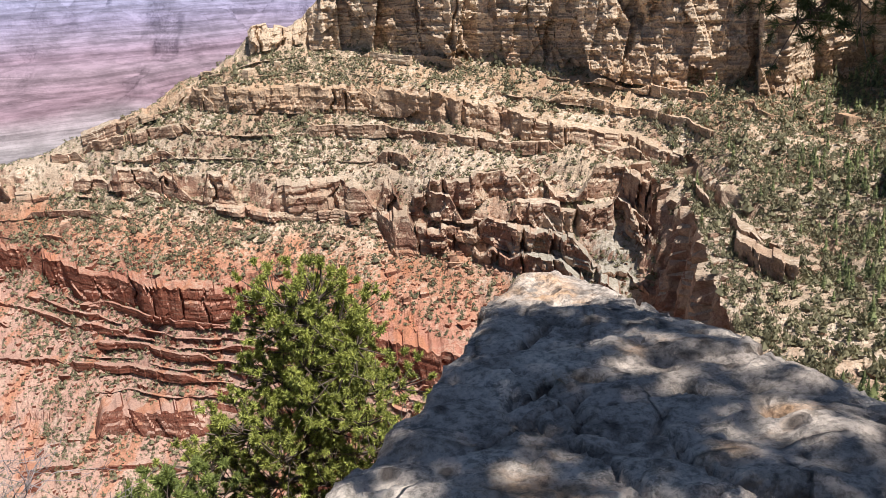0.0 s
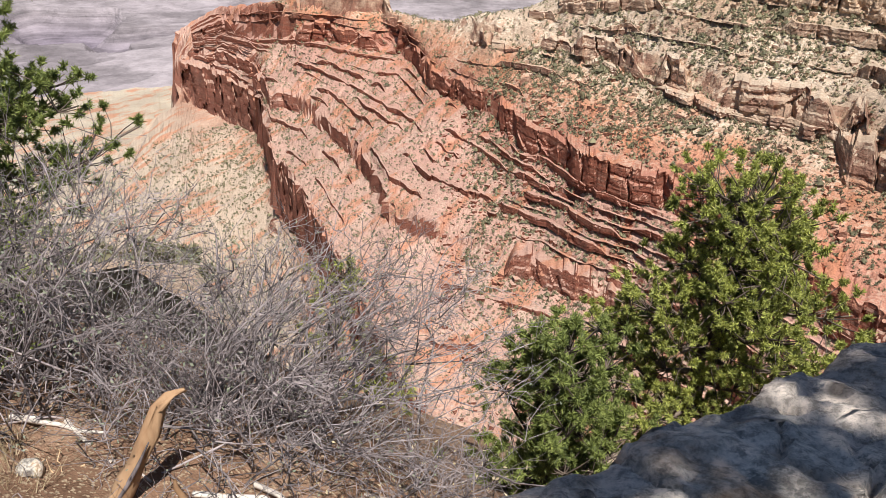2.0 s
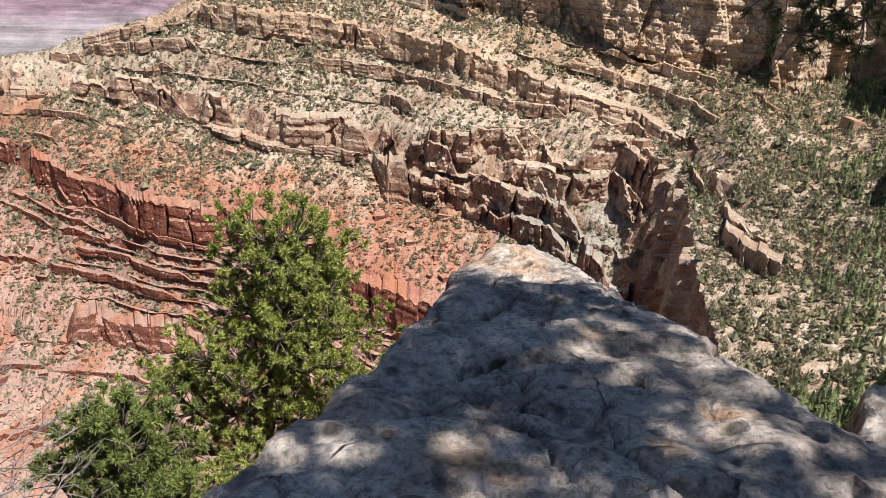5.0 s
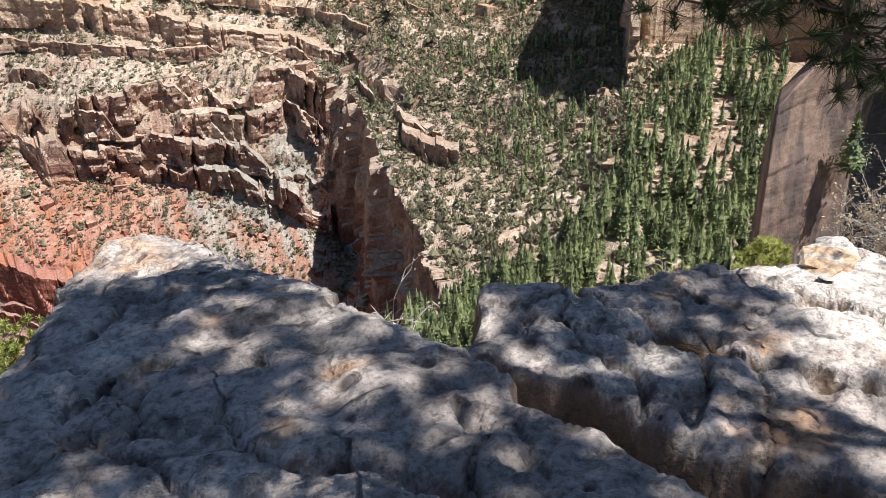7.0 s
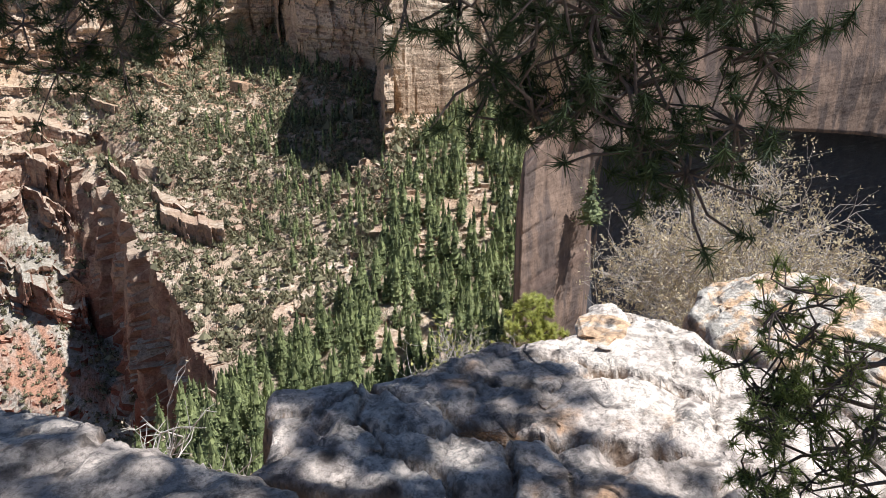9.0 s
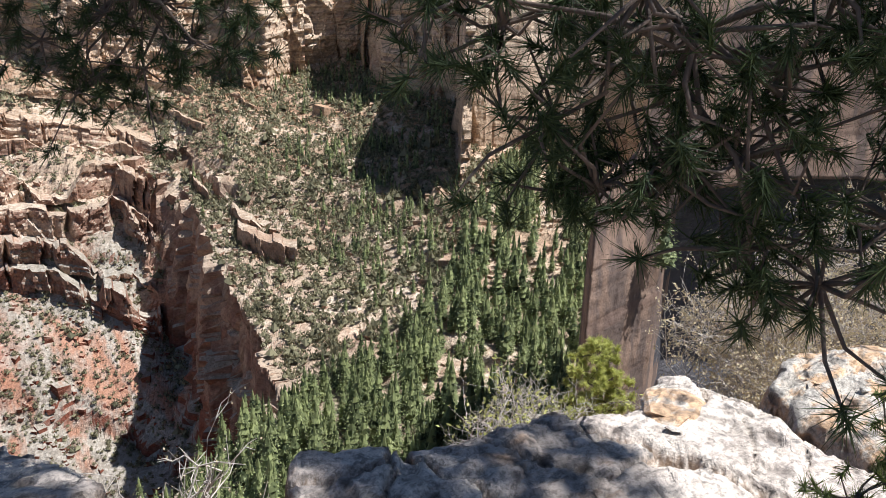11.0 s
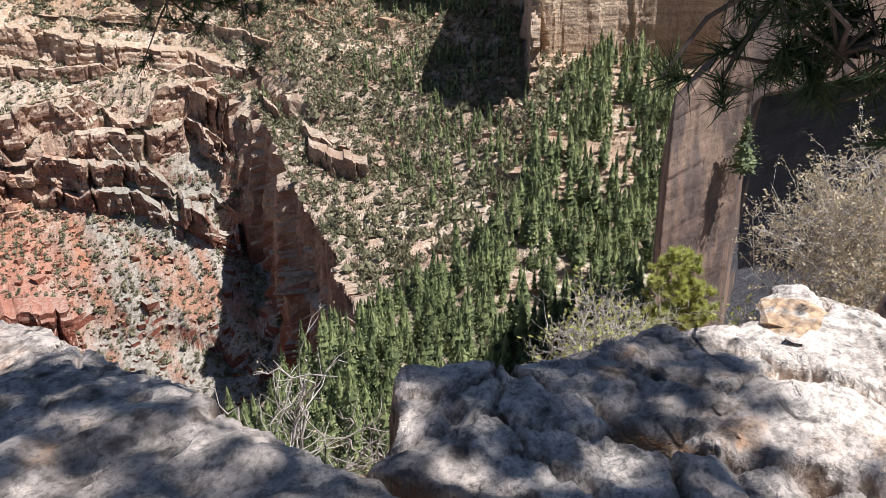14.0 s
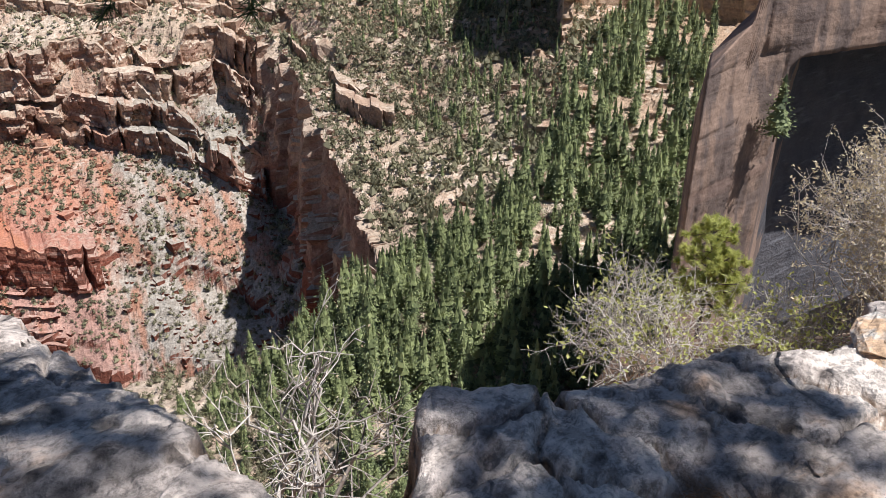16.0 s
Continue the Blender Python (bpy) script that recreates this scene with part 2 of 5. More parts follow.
    out = out - near * (1 - cliffs) * 2.6 * np.clip(1 - gully / 0.35, 0, 1)
    # loose blocks and rubble
    rough = 0.3 + 0.7 * np.clip(fractal(x / 38, y / 38, 2, 57) + 0.5, 0, 1)
    lying, lying_middle = blocks(x / 6, y / 6, 10)
    tiny, tiny_middle = blocks(x / 2.6, y / 2.6, 9)
    # only the pale middle beds are strewn with rubble
    stony = np.interp(out, [-165, -145, -88, -70], [0.25, 1.0, 1.0, 0.3]) * np.clip((30 - np.degrees(turn)) / 10, 0.2, 1)
    out = out + near * rough * (0.8 * fractal(x / 11, y / 11, 2, 61) + 0.16 * fractal(x / 3.0, y / 3.0, 2, 71))
    out = out + near * rough * np.clip(lying, -0.3, 1) * np.clip(1.15 - 1.4 * lying_middle, 0, 1) * 2.2 * stony
    out = out + near * rough * np.clip(tiny, 0, 1) * np.clip(1.2 - 1.6 * tiny_middle, 0, 1) * 1.0 * stony
    return np.stack([x, y, out], -1)


def build_land():
    azimuth = np.linspace(AZ_LEFT, AZ_RIGHT, COLUMNS)
    fine = np.concatenate([np.geomspace(10, 110, 60)[:-1], np.geomspace(110, 1700, 1600)])
    lines_d, lines_z = strata(azimuth)
    rows = np.empty((COLUMNS, ROWS_OUT))
    for i in range(COLUMNS):
        # rows crowd round the steep parts, the same from bearing to bearing
        lean = np.abs(np.interp(fine + 5, lines_d[:, i], lines_z[:, i]) - np.interp(fine - 5, lines_d[:, i], lines_z[:, i])) / 10
        cost = (0.40 + 1.3 * np.minimum(lean, 3.0)) / (fine + 120)
        cost = np.where(fine < 105, 0.1, 1.0) * cost * np.where(fine > lines_d[17, i] + 25, 0.15, 1.0)
        along = np.concatenate([[0], np.cumsum((cost[1:] + cost[:-1]) / 2 * np.diff(fine))])
        rows[i] = np.interp(np.linspace(0, along[-1], ROWS_OUT), along, fine)
    kernel = np.hanning(15)[1:-1] / np.hanning(15)[1:-1].sum()
    padded = np.pad(rows, ((6, 6), (0, 0)), "edge")
    rows = sum(padded[k : k + COLUMNS] * w for k, w in enumerate(kernel))
    return land_heights(azimuth, rows)


def sheet(name, pts, material, smooth=True):
    """A mesh over a grid of points."""
    n, m = pts.shape[:2]
    index = np.arange(n * m).reshape(n, m)
    quads = np.stack([index[:-1, :-1], index[:-1, 1:], index[1:, 1:], index[1:, :-1]], -1).reshape(-1, 4)
    mesh = bpy.data.meshes.new(name)
    mesh.vertices.add(n * m)
    mesh.vertices.foreach_set("co", pts.reshape(-1).astype(np.float32))
    mesh.loops.add(len(quads) * 4)
    mesh.loops.foreach_set("vertex_index", quads.reshape(-1).astype(np.int32))
    mesh.polygons.add(len(quads))
    mesh.polygons.foreach_set("loop_start", np.arange(0, len(quads) * 4, 4, dtype=np.int32))
    mesh.polygons.foreach_set("use_smooth", np.full(len(quads), smooth))
    mesh.update()
    mesh.validate()
    mesh.materials.append(material)
    return new(name, mesh)

# ---- materials ----
class Nodes:
    """Short hand for building a node material."""

    def __init__(self, name):
        self.material = bpy.data.materials.new(name)
        self.material.use_nodes = True
        self.tree = self.material.node_tree
        self.shader = self.tree.nodes["Principled BSDF"]
        self.out = self.tree.nodes["Material Output"]

    def add(self, kind, **values):
        node = self.tree.nodes.new(kind)
        for key, value in values.items():
            if key in node.inputs:
                self.feed(node.inputs[key], value)
        return node

    def feed(self, socket, value):
        if isinstance(value, bpy.types.NodeSocket):
            self.tree.links.new(value, socket)
        else:
            socket.default_value = value

    def math(self, operation, a, b=0.0, clamp=False):
        node = self.tree.nodes.new("ShaderNodeMath")
        node.operation, node.use_clamp = operation, clamp
        self.feed(node.inputs[0], a)
        self.feed(node.inputs[1], b)
        return node.outputs[0]

    def place(self):
        return self.tree.nodes.new("ShaderNodeNewGeometry").outputs["Position"]

    def axis(self, vector, which):
        node = self.tree.nodes.new("ShaderNodeSeparateXYZ")
        self.feed(node.inputs[0], vector)
        return node.outputs[which]

    def scaled(self, vector, x, y, z):
        node = self.tree.nodes.new("ShaderNodeVectorMath")
        node.operation = "MULTIPLY"
        self.feed(node.inputs[0], vector)
        node.inputs[1].default_value = (x, y, z)
        return node.outputs[0]

    def noise(self, vector, scale, detail=3.0, rough=0.55):
        node = self.add("ShaderNodeTexNoise", Vector=vector, Scale=scale, Detail=detail, Roughness=rough)
        return node.outputs["Fac"]

    def cells(self, vector, scale, feature="F1"):
        node = self.add("ShaderNodeTexVoronoi", Vector=vector, Scale=scale)
        node.feature = feature
        return node

    def ramp(self, fac, *stops, ease="LINEAR"):
        node = self.tree.nodes.new("ShaderNodeValToRGB")
        node.color_ramp.interpolation = ease
        e = node.color_ramp.elements
        while len(e) < len(stops):
            e.new(0.5)
        for slot, (at, colour) in zip(e, stops):
            slot.position = at
            slot.color = (*colour, 1) if not isinstance(colour, (int, float)) else (colour, colour, colour, 1)
        self.feed(node.inputs[0], fac)
        return node.outputs[0]

    def mix(self, fac, a, b, mode="MIX"):
        node = self.tree.nodes.new("ShaderNodeMix")
        node.data_type, node.blend_type = "RGBA", mode
        for socket, value in ((node.inputs[0], fac), (node.inputs[6], a), (node.inputs[7], b)):
            if isinstance(value, tuple) and len(value) == 3:
                value = (*value, 1)
            self.feed(socket, value)
        return node.outputs[2]

    def bump(self, height, distance, strength=1.0, normal=None):
        node = self.add("ShaderNodeBump", Height=height, Distance=distance, Strength=strength)
        if normal is not None:
            self.feed(node.inputs["Normal"], normal)
        return node.outputs[0]

    def done(self, colour, rough=0.9, normal=None, specular=0.3):
        self.feed(self.shader.inputs["Base Color"], colour if not isinstance(colour, tuple) else (*colour, 1))
        self.feed(self.shader.inputs["Roughness"], rough)
        self.shader.inputs["Specular IOR Level"].default_value = specular
        if normal is not None:
            self.feed(self.shader.inputs["Normal"], normal)
        return self.material


def canyon_material():
    n = Nodes("canyon_rock")
    p = n.place()
    z = n.axis(p, 2)
    up = n.axis(n.tree.nodes.new("ShaderNodeNewGeometry").outputs["Normal"], 2)
    broad = n.noise(p, 0.012, 4)
    middle = n.noise(p, 0.09, 5, 0.6)
    # beds wander a little up and down
    wander = n.math("ADD", z, n.math("MULTIPLY", n.math("SUBTRACT", n.noise(p, 0.018, 3), 0.5), 26.0))
    height = n.math("DIVIDE", n.math("ADD", wander, 430.0), 480.0)

    def level(metres):
        return (metres + 430.0) / 480.0

    slope = n.ramp(height,
        (level(-415), (0.40, 0.34, 0.26)), (level(-345), (0.43, 0.33, 0.25)), (level(-330), (0.36, 0.19, 0.13)),
        (level(-272), (0.45, 0.285, 0.222)), (level(-215), (0.455, 0.265, 0.205)), (level(-188), (0.40, 0.185, 0.13)),
        (level(-168), (0.46, 0.23, 0.14)), (level(-152), (0.45, 0.325, 0.23)), (level(-128), (0.45, 0.345, 0.255)),
        (level(-100), (0.43, 0.32, 0.225)), (level(-72), (0.45, 0.30, 0.19)), (level(-45), (0.46, 0.35, 0.25)))
    cliff = n.ramp(height,
        (level(-415), (0.36, 0.30, 0.24)), (level(-340), (0.24, 0.10, 0.072)), (level(-275), (0.24, 0.095, 0.065)),
        (level(-205), (0.21, 0.072, 0.046)), (level(-180), (0.23, 0.082, 0.052)), (level(-160), (0.27, 0.14, 0.098)),
        (level(-125), (0.34, 0.205, 0.145)), (level(-95), (0.37, 0.245, 0.17)), (level(-70), (0.48, 0.34, 0.225)),
        (level(-45), (0.72, 0.57, 0.42)), (level(30), (0.80, 0.66, 0.50)))
    # pale rubble on the slopes, in patches, with red soil showing through below it
    rubble = n.cells(p, 0.55)
    stone = n.axis(rubble.outputs["Color"], 0)
    patch = n.ramp(n.noise(p, 0.03, 4, 0.6), (0.42, 0.0), (0.58, 1.0))
    pale = n.mix(n.math("MULTIPLY", n.ramp(stone, (0.35, 0.0), (0.7, 1.0)), n.math("MULTIPLY", patch, n.ramp(height, (level(-185), 0.35), (level(-150), 1.0)))), slope, (0.60, 0.485, 0.37))
    # a fan of grey talus out of the side gully
    aside = n.math("DIVIDE", n.axis(p, 0), n.math("MAXIMUM", n.axis(p, 1), 1.0))
    fan = n.ramp(n.math("ADD", aside, n.math("MULTIPLY", n.math("SUBTRACT", n.noise(n.scaled(p, 1, 0.3, 0.3), 0.05, 4, 0.6), 0.5), 0.26)), (-0.03, 0.0), (0.08, 0.9))
    fan = n.math("MULTIPLY", fan, n.ramp(height, (level(-150), 1.0), (level(-130), 0.0)))
    pale = n.mix(fan, pale, n.mix(stone, (0.30, 0.27, 0.215), (0.47, 0.43, 0.36)))
    streak = n.ramp(n.noise(n.scaled(p, 1, 0.3, 0.3), 0.06, 4, 0.6), (0.525, 0.0), (0.61, 1.0))
    red_zone = n.ramp(height, (level(-175), 1.0), (level(-120), 0.25), (level(-60), 0.35))
    pale = n.mix(n.math("MULTIPLY", n.math("MULTIPLY", streak, red_zone), 0.7), pale, (0.44, 0.185, 0.10))
    # thin beds, ledge over ledge
    beds = n.noise(n.scaled(p, 0.025, 0.025, 1.0), 0.55, 5, 0.65)
    fine_beds = n.noise(n.scaled(p, 0.06, 0.06, 1.4), 1.6, 3, 0.6)
    cliff = n.mix(n.ramp(beds, (0.40, 0.9), (0.50, 0.0)), cliff, n.mix(0.5, cliff, (0.16, 0.09, 0.065)))
    cliff = n.mix(n.ramp(fine_beds, (0.57, 0.0), (0.70, 0.22)), cliff, (0.60, 0.48, 0.35))
    tan = n.math("MULTIPLY", n.ramp(n.noise(p, 0.07, 4, 0.6), (0.46, 0.0), (0.58, 0.7)), n.ramp(height, (level(-180), 0.0), (level(-155), 1.0)))
    cliff = n.mix(tan, cliff, (0.56, 0.41, 0.29))
    varnish = n.ramp(n.noise(n.scaled(p, 1.0, 1.0, 0.45), 0.09, 4, 0.6), (0.54, 0.0), (0.66, 0.6))
    cliff = n.mix(n.math("MULTIPLY", varnish, 0.7), cliff, (0.16, 0.095, 0.075))
    steep = n.ramp(n.math("ADD", up, n.math("MULTIPLY", n.math("SUBTRACT", middle, 0.5), 0.35)), (0.42, 1.0), (0.62, 0.0))
    colour = n.mix(steep, pale, cliff)
    colour = n.mix(0.75, colour, n.mix(1.0, colour, n.ramp(n.noise(p, 0.8, 4, 0.75), (0.34, 0.6), (0.48, 0.98), (0.62, 1.22)), "MULTIPLY"))
    colour = n.mix(0.6, colour, n.mix(1.0, colour, n.ramp(broad, (0.35, 0.78), (0.65, 1.15)), "MULTIPLY"))
    relief = n.math("ADD", n.math("MULTIPLY", beds, 1.0), n.math("MULTIPLY", n.noise(p, 0.7, 5, 0.7), 1.1))
    normal = n.bump(relief, 1.0, 0.8)
    normal = n.bump(rubble.outputs["Distance"], 0.45, 0.6, normal)
    return n.done(colour, 0.95, normal, 0.1)


def hazy_far_material():
    n = Nodes("hazy_far_rock")
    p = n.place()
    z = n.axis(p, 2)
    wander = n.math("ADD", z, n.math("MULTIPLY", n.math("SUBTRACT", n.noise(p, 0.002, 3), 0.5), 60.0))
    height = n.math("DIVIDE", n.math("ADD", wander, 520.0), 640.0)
    # haze of distance is mixed into these rock colours, bluer towards the top
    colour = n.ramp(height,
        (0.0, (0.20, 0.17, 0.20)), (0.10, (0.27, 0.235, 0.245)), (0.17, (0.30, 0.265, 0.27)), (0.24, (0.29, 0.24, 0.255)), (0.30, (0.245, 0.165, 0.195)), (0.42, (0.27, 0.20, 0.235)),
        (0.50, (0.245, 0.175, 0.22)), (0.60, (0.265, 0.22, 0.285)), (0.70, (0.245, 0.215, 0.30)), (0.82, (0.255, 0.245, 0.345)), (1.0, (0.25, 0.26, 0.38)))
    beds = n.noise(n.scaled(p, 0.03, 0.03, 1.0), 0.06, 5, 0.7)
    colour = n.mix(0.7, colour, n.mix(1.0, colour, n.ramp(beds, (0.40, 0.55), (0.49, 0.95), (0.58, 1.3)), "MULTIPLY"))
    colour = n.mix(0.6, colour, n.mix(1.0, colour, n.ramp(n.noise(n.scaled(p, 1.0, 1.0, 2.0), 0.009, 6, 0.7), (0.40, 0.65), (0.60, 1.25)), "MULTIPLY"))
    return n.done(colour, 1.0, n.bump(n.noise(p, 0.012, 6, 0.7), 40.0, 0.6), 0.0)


def limestone_material(name, orange=0.25, bare=False):
    """Weathered pale grey limestone, pitted, with rust, and with dirt and painted shade in the hollows."""
    n = Nodes(name)
    p = n.place()
    bulk = n.noise(p, 1.6, 5, 0.6)
    colour = n.ramp(bulk, (0.38, (0.40, 0.335, 0.285)), (0.5, (0.56, 0.475, 0.405)), (0.62, (0.70, 0.605, 0.51)))
    rust = n.ramp(n.noise(n.scaled(p, 1.0, 1.3, 1.0), 2.6, 5, 0.65), (0.64 - orange * 0.25, 0.0), (0.74 - orange * 0.2, 1.0))
    colour = n.mix(n.math("MULTIPLY", rust, 0.75), colour, (0.47, 0.265, 0.13))
    if bare:
        colour = n.mix(n.ramp(n.noise(p, 8.0, 5, 0.65), (0.46, 0.0), (0.56, 1.0)), (0.62, 0.56, 0.48), (0.54, 0.36, 0.22))
    pits = n.cells(n.mix(0.12, p, n.add("ShaderNodeTexNoise", Vector=p, Scale=6.0).outputs["Color"]), 13.0)
    pit = n.ramp(pits.outputs["Distance"], (0.16, 1.0), (0.36, 0.0))
    chosen = n.ramp(n.axis(pits.outputs["Color"], 1), (0.42, 0.0), (0.52, 1.0))
    pit = n.math("MULTIPLY", pit, chosen)
    # pits coloured dark: dirt, and the shade of the holes painted in
    colour = n.mix(n.math("MULTIPLY", pit, 0.85), colour, (0.12, 0.095, 0.08))
    grain = n.noise(p, 45.0, 5, 0.7)
    colour = n.mix(0.8, colour, n.mix(1.0, colour, n.ramp(grain, (0.38, 0.45), (0.5, 1.0), (0.6, 1.25)), "MULTIPLY"))
    colour = n.mix(0.55, colour, n.mix(1.0, colour, n.ramp(n.noise(p, 8.0, 6, 0.75), (0.40, 0.35), (0.49, 0.98), (0.60, 1.2)), "MULTIPLY"))
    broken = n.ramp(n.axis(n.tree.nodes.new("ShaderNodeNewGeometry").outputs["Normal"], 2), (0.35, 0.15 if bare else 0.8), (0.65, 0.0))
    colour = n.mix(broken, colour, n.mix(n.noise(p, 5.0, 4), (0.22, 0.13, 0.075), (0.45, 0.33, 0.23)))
    lichen = n.ramp(n.noise(p, 9.0, 5, 0.75), (0.58, 0.0), (0.64, 0.1 if bare else 0.7))
    colour = n.mix(lichen, colour, (0.14, 0.13, 0.12))
    # thin broken plates and a net of fine cracks
    bent_p = n.mix(0.10, p, n.add("ShaderNodeTexNoise", Vector=p, Scale=3.0, Detail=4.0).outputs["Color"])
    plates = n.noise(n.scaled(bent_p, 1.0, 1.5, 1.0), 3.2, 5, 0.55)
    stair = n.ramp(plates, (0.30, 0.0), (0.395, 0.05), (0.405, 0.3), (0.475, 0.36), (0.482, 0.62), (0.545, 0.66), (0.552, 0.85), (0.62, 0.9), (0.628, 1.0))
    # a few long cracks that wander and stop
    crack = 0.0
    for stretch, scale, wide in (((0.5, 1.3, 1.0), 1.1, 0.006), ((1.2, 0.6, 1.0), 1.7, 0.007)):
        line_noise = n.noise(n.scaled(bent_p, *stretch), scale, 2, 0.4)
        apart = n.math("ABSOLUTE", n.math("SUBTRACT", line_noise, 0.5))
        crack = n.math("MAXIMUM", crack, n.math("MULTIPLY", n.ramp(apart, (0.0, 1.0), (wide, 0.0)), n.ramp(n.noise(p, 1.9 + scale, 2), (0.48, 0.0), (0.54, 1.0))))
    colour = n.mix(n.math("MULTIPLY", crack, 0.45), colour, (0.12, 0.095, 0.08))
    relief = n.math("SUBTRACT", n.math("ADD", n.noise(p, 7.0, 6, 0.6), n.math("ADD", n.math("MULTIPLY", grain, 0.35), n.math("MULTIPLY", n.math("ABSOLUTE", n.math("SUBTRACT", n.noise(bent_p, 17.0, 4, 0.65), 0.5)), 0.3))), n.math("MULTIPLY", pit, 0.5))
    relief = n.math("ADD", n.math("SUBTRACT", relief, n.math("MULTIPLY", crack, 0.6)), n.math("MULTIPLY", stair, 0.4))
    return n.done(colour, 0.88, n.bump(relief, 0.03, 0.9), 0.25)


def cliff_material():
    """Brown sandstone in thick beds, dark with desert varnish in tongues."""
    n = Nodes("brown_sandstone")
    p = n.place()
    colour = n.mix(n.noise(p, 0.12, 4, 0.6), (0.24, 0.155, 0.112), (0.35, 0.245, 0.18))
    tongues = n.ramp(n.noise(n.scaled(p, 1.0, 1.0, 0.3), 0.16, 5, 0.6), (0.47, 0.0), (0.54, 1.0))
    colour = n.mix(n.math("MULTIPLY", tongues, 0.85), colour, (0.14, 0.105, 0.09))
    beds = n.noise(n.scaled(p, 0.02, 0.02, 1.0), 0.35, 4, 0.6)
    colour = n.mix(n.ramp(beds, (0.36, 0.6), (0.42, 0.0)), colour, (0.2, 0.13, 0.1))
    colour = n.mix(0.5, colour, n.mix(1.0, colour, n.ramp(n.noise(p, 0.9, 5, 0.7), (0.3, 0.5), (0.7, 1.3)), "MULTIPLY"))
    return n.done(colour, 0.9, n.bump(n.math("ADD", beds, n.noise(p, 0.8, 5, 0.65)), 0.3, 0.8), 0.15)


def shaded_recess_material():
    """Blue-grey, thinly broken, varnished rock with the brow's shade put into its colour."""
    n = Nodes("shaded_recess_rock")
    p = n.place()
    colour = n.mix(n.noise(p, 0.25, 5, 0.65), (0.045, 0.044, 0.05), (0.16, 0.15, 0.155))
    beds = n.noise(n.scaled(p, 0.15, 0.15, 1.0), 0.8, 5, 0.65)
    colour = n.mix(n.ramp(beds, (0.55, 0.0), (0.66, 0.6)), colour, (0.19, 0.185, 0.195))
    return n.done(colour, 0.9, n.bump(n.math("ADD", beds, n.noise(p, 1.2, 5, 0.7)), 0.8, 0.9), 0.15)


def dirt_material():
    n = Nodes("rim_dirt")
    p = n.place()
    colour = n.ramp(n.noise(p, 1.3, 5, 0.65), (0.3, (0.14, 0.08, 0.05)), (0.5, (0.235, 0.138, 0.088)), (0.7, (0.33, 0.215, 0.145)))
    litter = n.cells(n.scaled(p, 1, 1.6, 1), 70.0)
    colour = n.mix(n.ramp(n.axis(litter.outputs["Color"], 0), (0.80, 0.0), (0.86, 0.7)), colour, (0.42, 0.33, 0.22))
    colour = n.mix(0.5, colour, n.mix(1.0, colour, n.ramp(n.noise(p, 40, 4, 0.7), (0.3, 0.5), (0.7, 1.35)), "MULTIPLY"))
    return n.done(colour, 0.95, n.bump(n.math("ADD", n.noise(p, 12, 6, 0.7), n.math("MULTIPLY", litter.outputs["Distance"], 0.3)), 0.025, 0.8), 0.15)


def leaf_material(name, dark, light, through_light=0.25, rough=0.55, by="Object"):
    """Foliage, varied from leaf to leaf, letting some light through."""
    n = Nodes(name)
    island = n.tree.nodes.new("ShaderNodeNewGeometry").outputs["Random Per Island"]
    p = n.place()
    pick = n.math("ADD", n.math("MULTIPLY", island, 0.55), n.math("MULTIPLY", n.noise(p, 3.0 if by == "Object" else 0.06, 3), 0.6))
    colour = n.ramp(pick, (0.25, dark), (0.85, light))
    n.done(colour, rough, None, 0.3)
    thin = n.add("ShaderNodeBsdfTranslucent", Color=n.mix(0.4, colour, light))
    both = n.tree.nodes.new("ShaderNodeMixShader")
    both.inputs[0].default_value = through_light
    n.tree.links.new(n.shader.outputs[0], both.inputs[1])
    n.tree.links.new(thin.outputs[0], both.inputs[2])
    n.tree.links.new(both.outputs[0], n.out.inputs[0])
    return n.material


def wood_material(name, dark, light, scale=6.0):
    n = Nodes(name)
    p = n.tree.nodes.new("ShaderNodeTexCoord").outputs["Object"]
    grain = n.noise(n.scaled(p, 1, 1, 0.25), scale * 4, 5, 0.65)
    each = n.tree.nodes.new("ShaderNodeObjectInfo").outputs["Random"]
    pick = n.math("ADD", n.math("MULTIPLY", grain, 0.45), n.math("MULTIPLY", n.noise(p, scale, 3), 0.3))
    colour = n.ramp(n.math("ADD", pick, n.math("MULTIPLY", each, 0.3)), (0.3, dark), (0.72, light))
    return n.done(colour, 0.85, n.bump(grain, 0.01, 0.7), 0.2)


ROCKY = canyon_material()
HAZY_FAR_ROCK = hazy_far_material()
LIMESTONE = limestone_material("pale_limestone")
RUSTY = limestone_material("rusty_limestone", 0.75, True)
BROWN_CLIFF = cliff_material()
DIRT = dirt_material()
SHADED_RECESS = shaded_recess_material()
SCRUB = leaf_material("scrub_foliage", (0.08, 0.076, 0.045), (0.29, 0.265, 0.155), 0.15, 0.8, "far")
FIR = leaf_material("fir_needles", (0.035, 0.05, 0.022), (0.32, 0.355, 0.15), 0.12, 0.6, "far")
PINYON = leaf_material("pinyon_needles", (0.04, 0.058, 0.016), (0.58, 0.60, 0.155), 0.25)
# the next two are pinyon needles with shade put into the colour
SHADE_PINYON = leaf_material("shaded_pinyon_needles", (0.022, 0.038, 0.016), (0.09, 0.125, 0.045), 0.25)
DIM_PINYON = leaf_material("dimmed_pinyon_needles", (0.04, 0.06, 0.02), (0.34, 0.39, 0.11), 0.3)
OAK = leaf_material("shrub_leaves", (0.36, 0.38, 0.09), (0.68, 0.68, 0.24), 0.5)
BUDS = leaf_material("shrub_buds", (0.40, 0.32, 0.19), (0.74, 0.62, 0.40), 0.3)
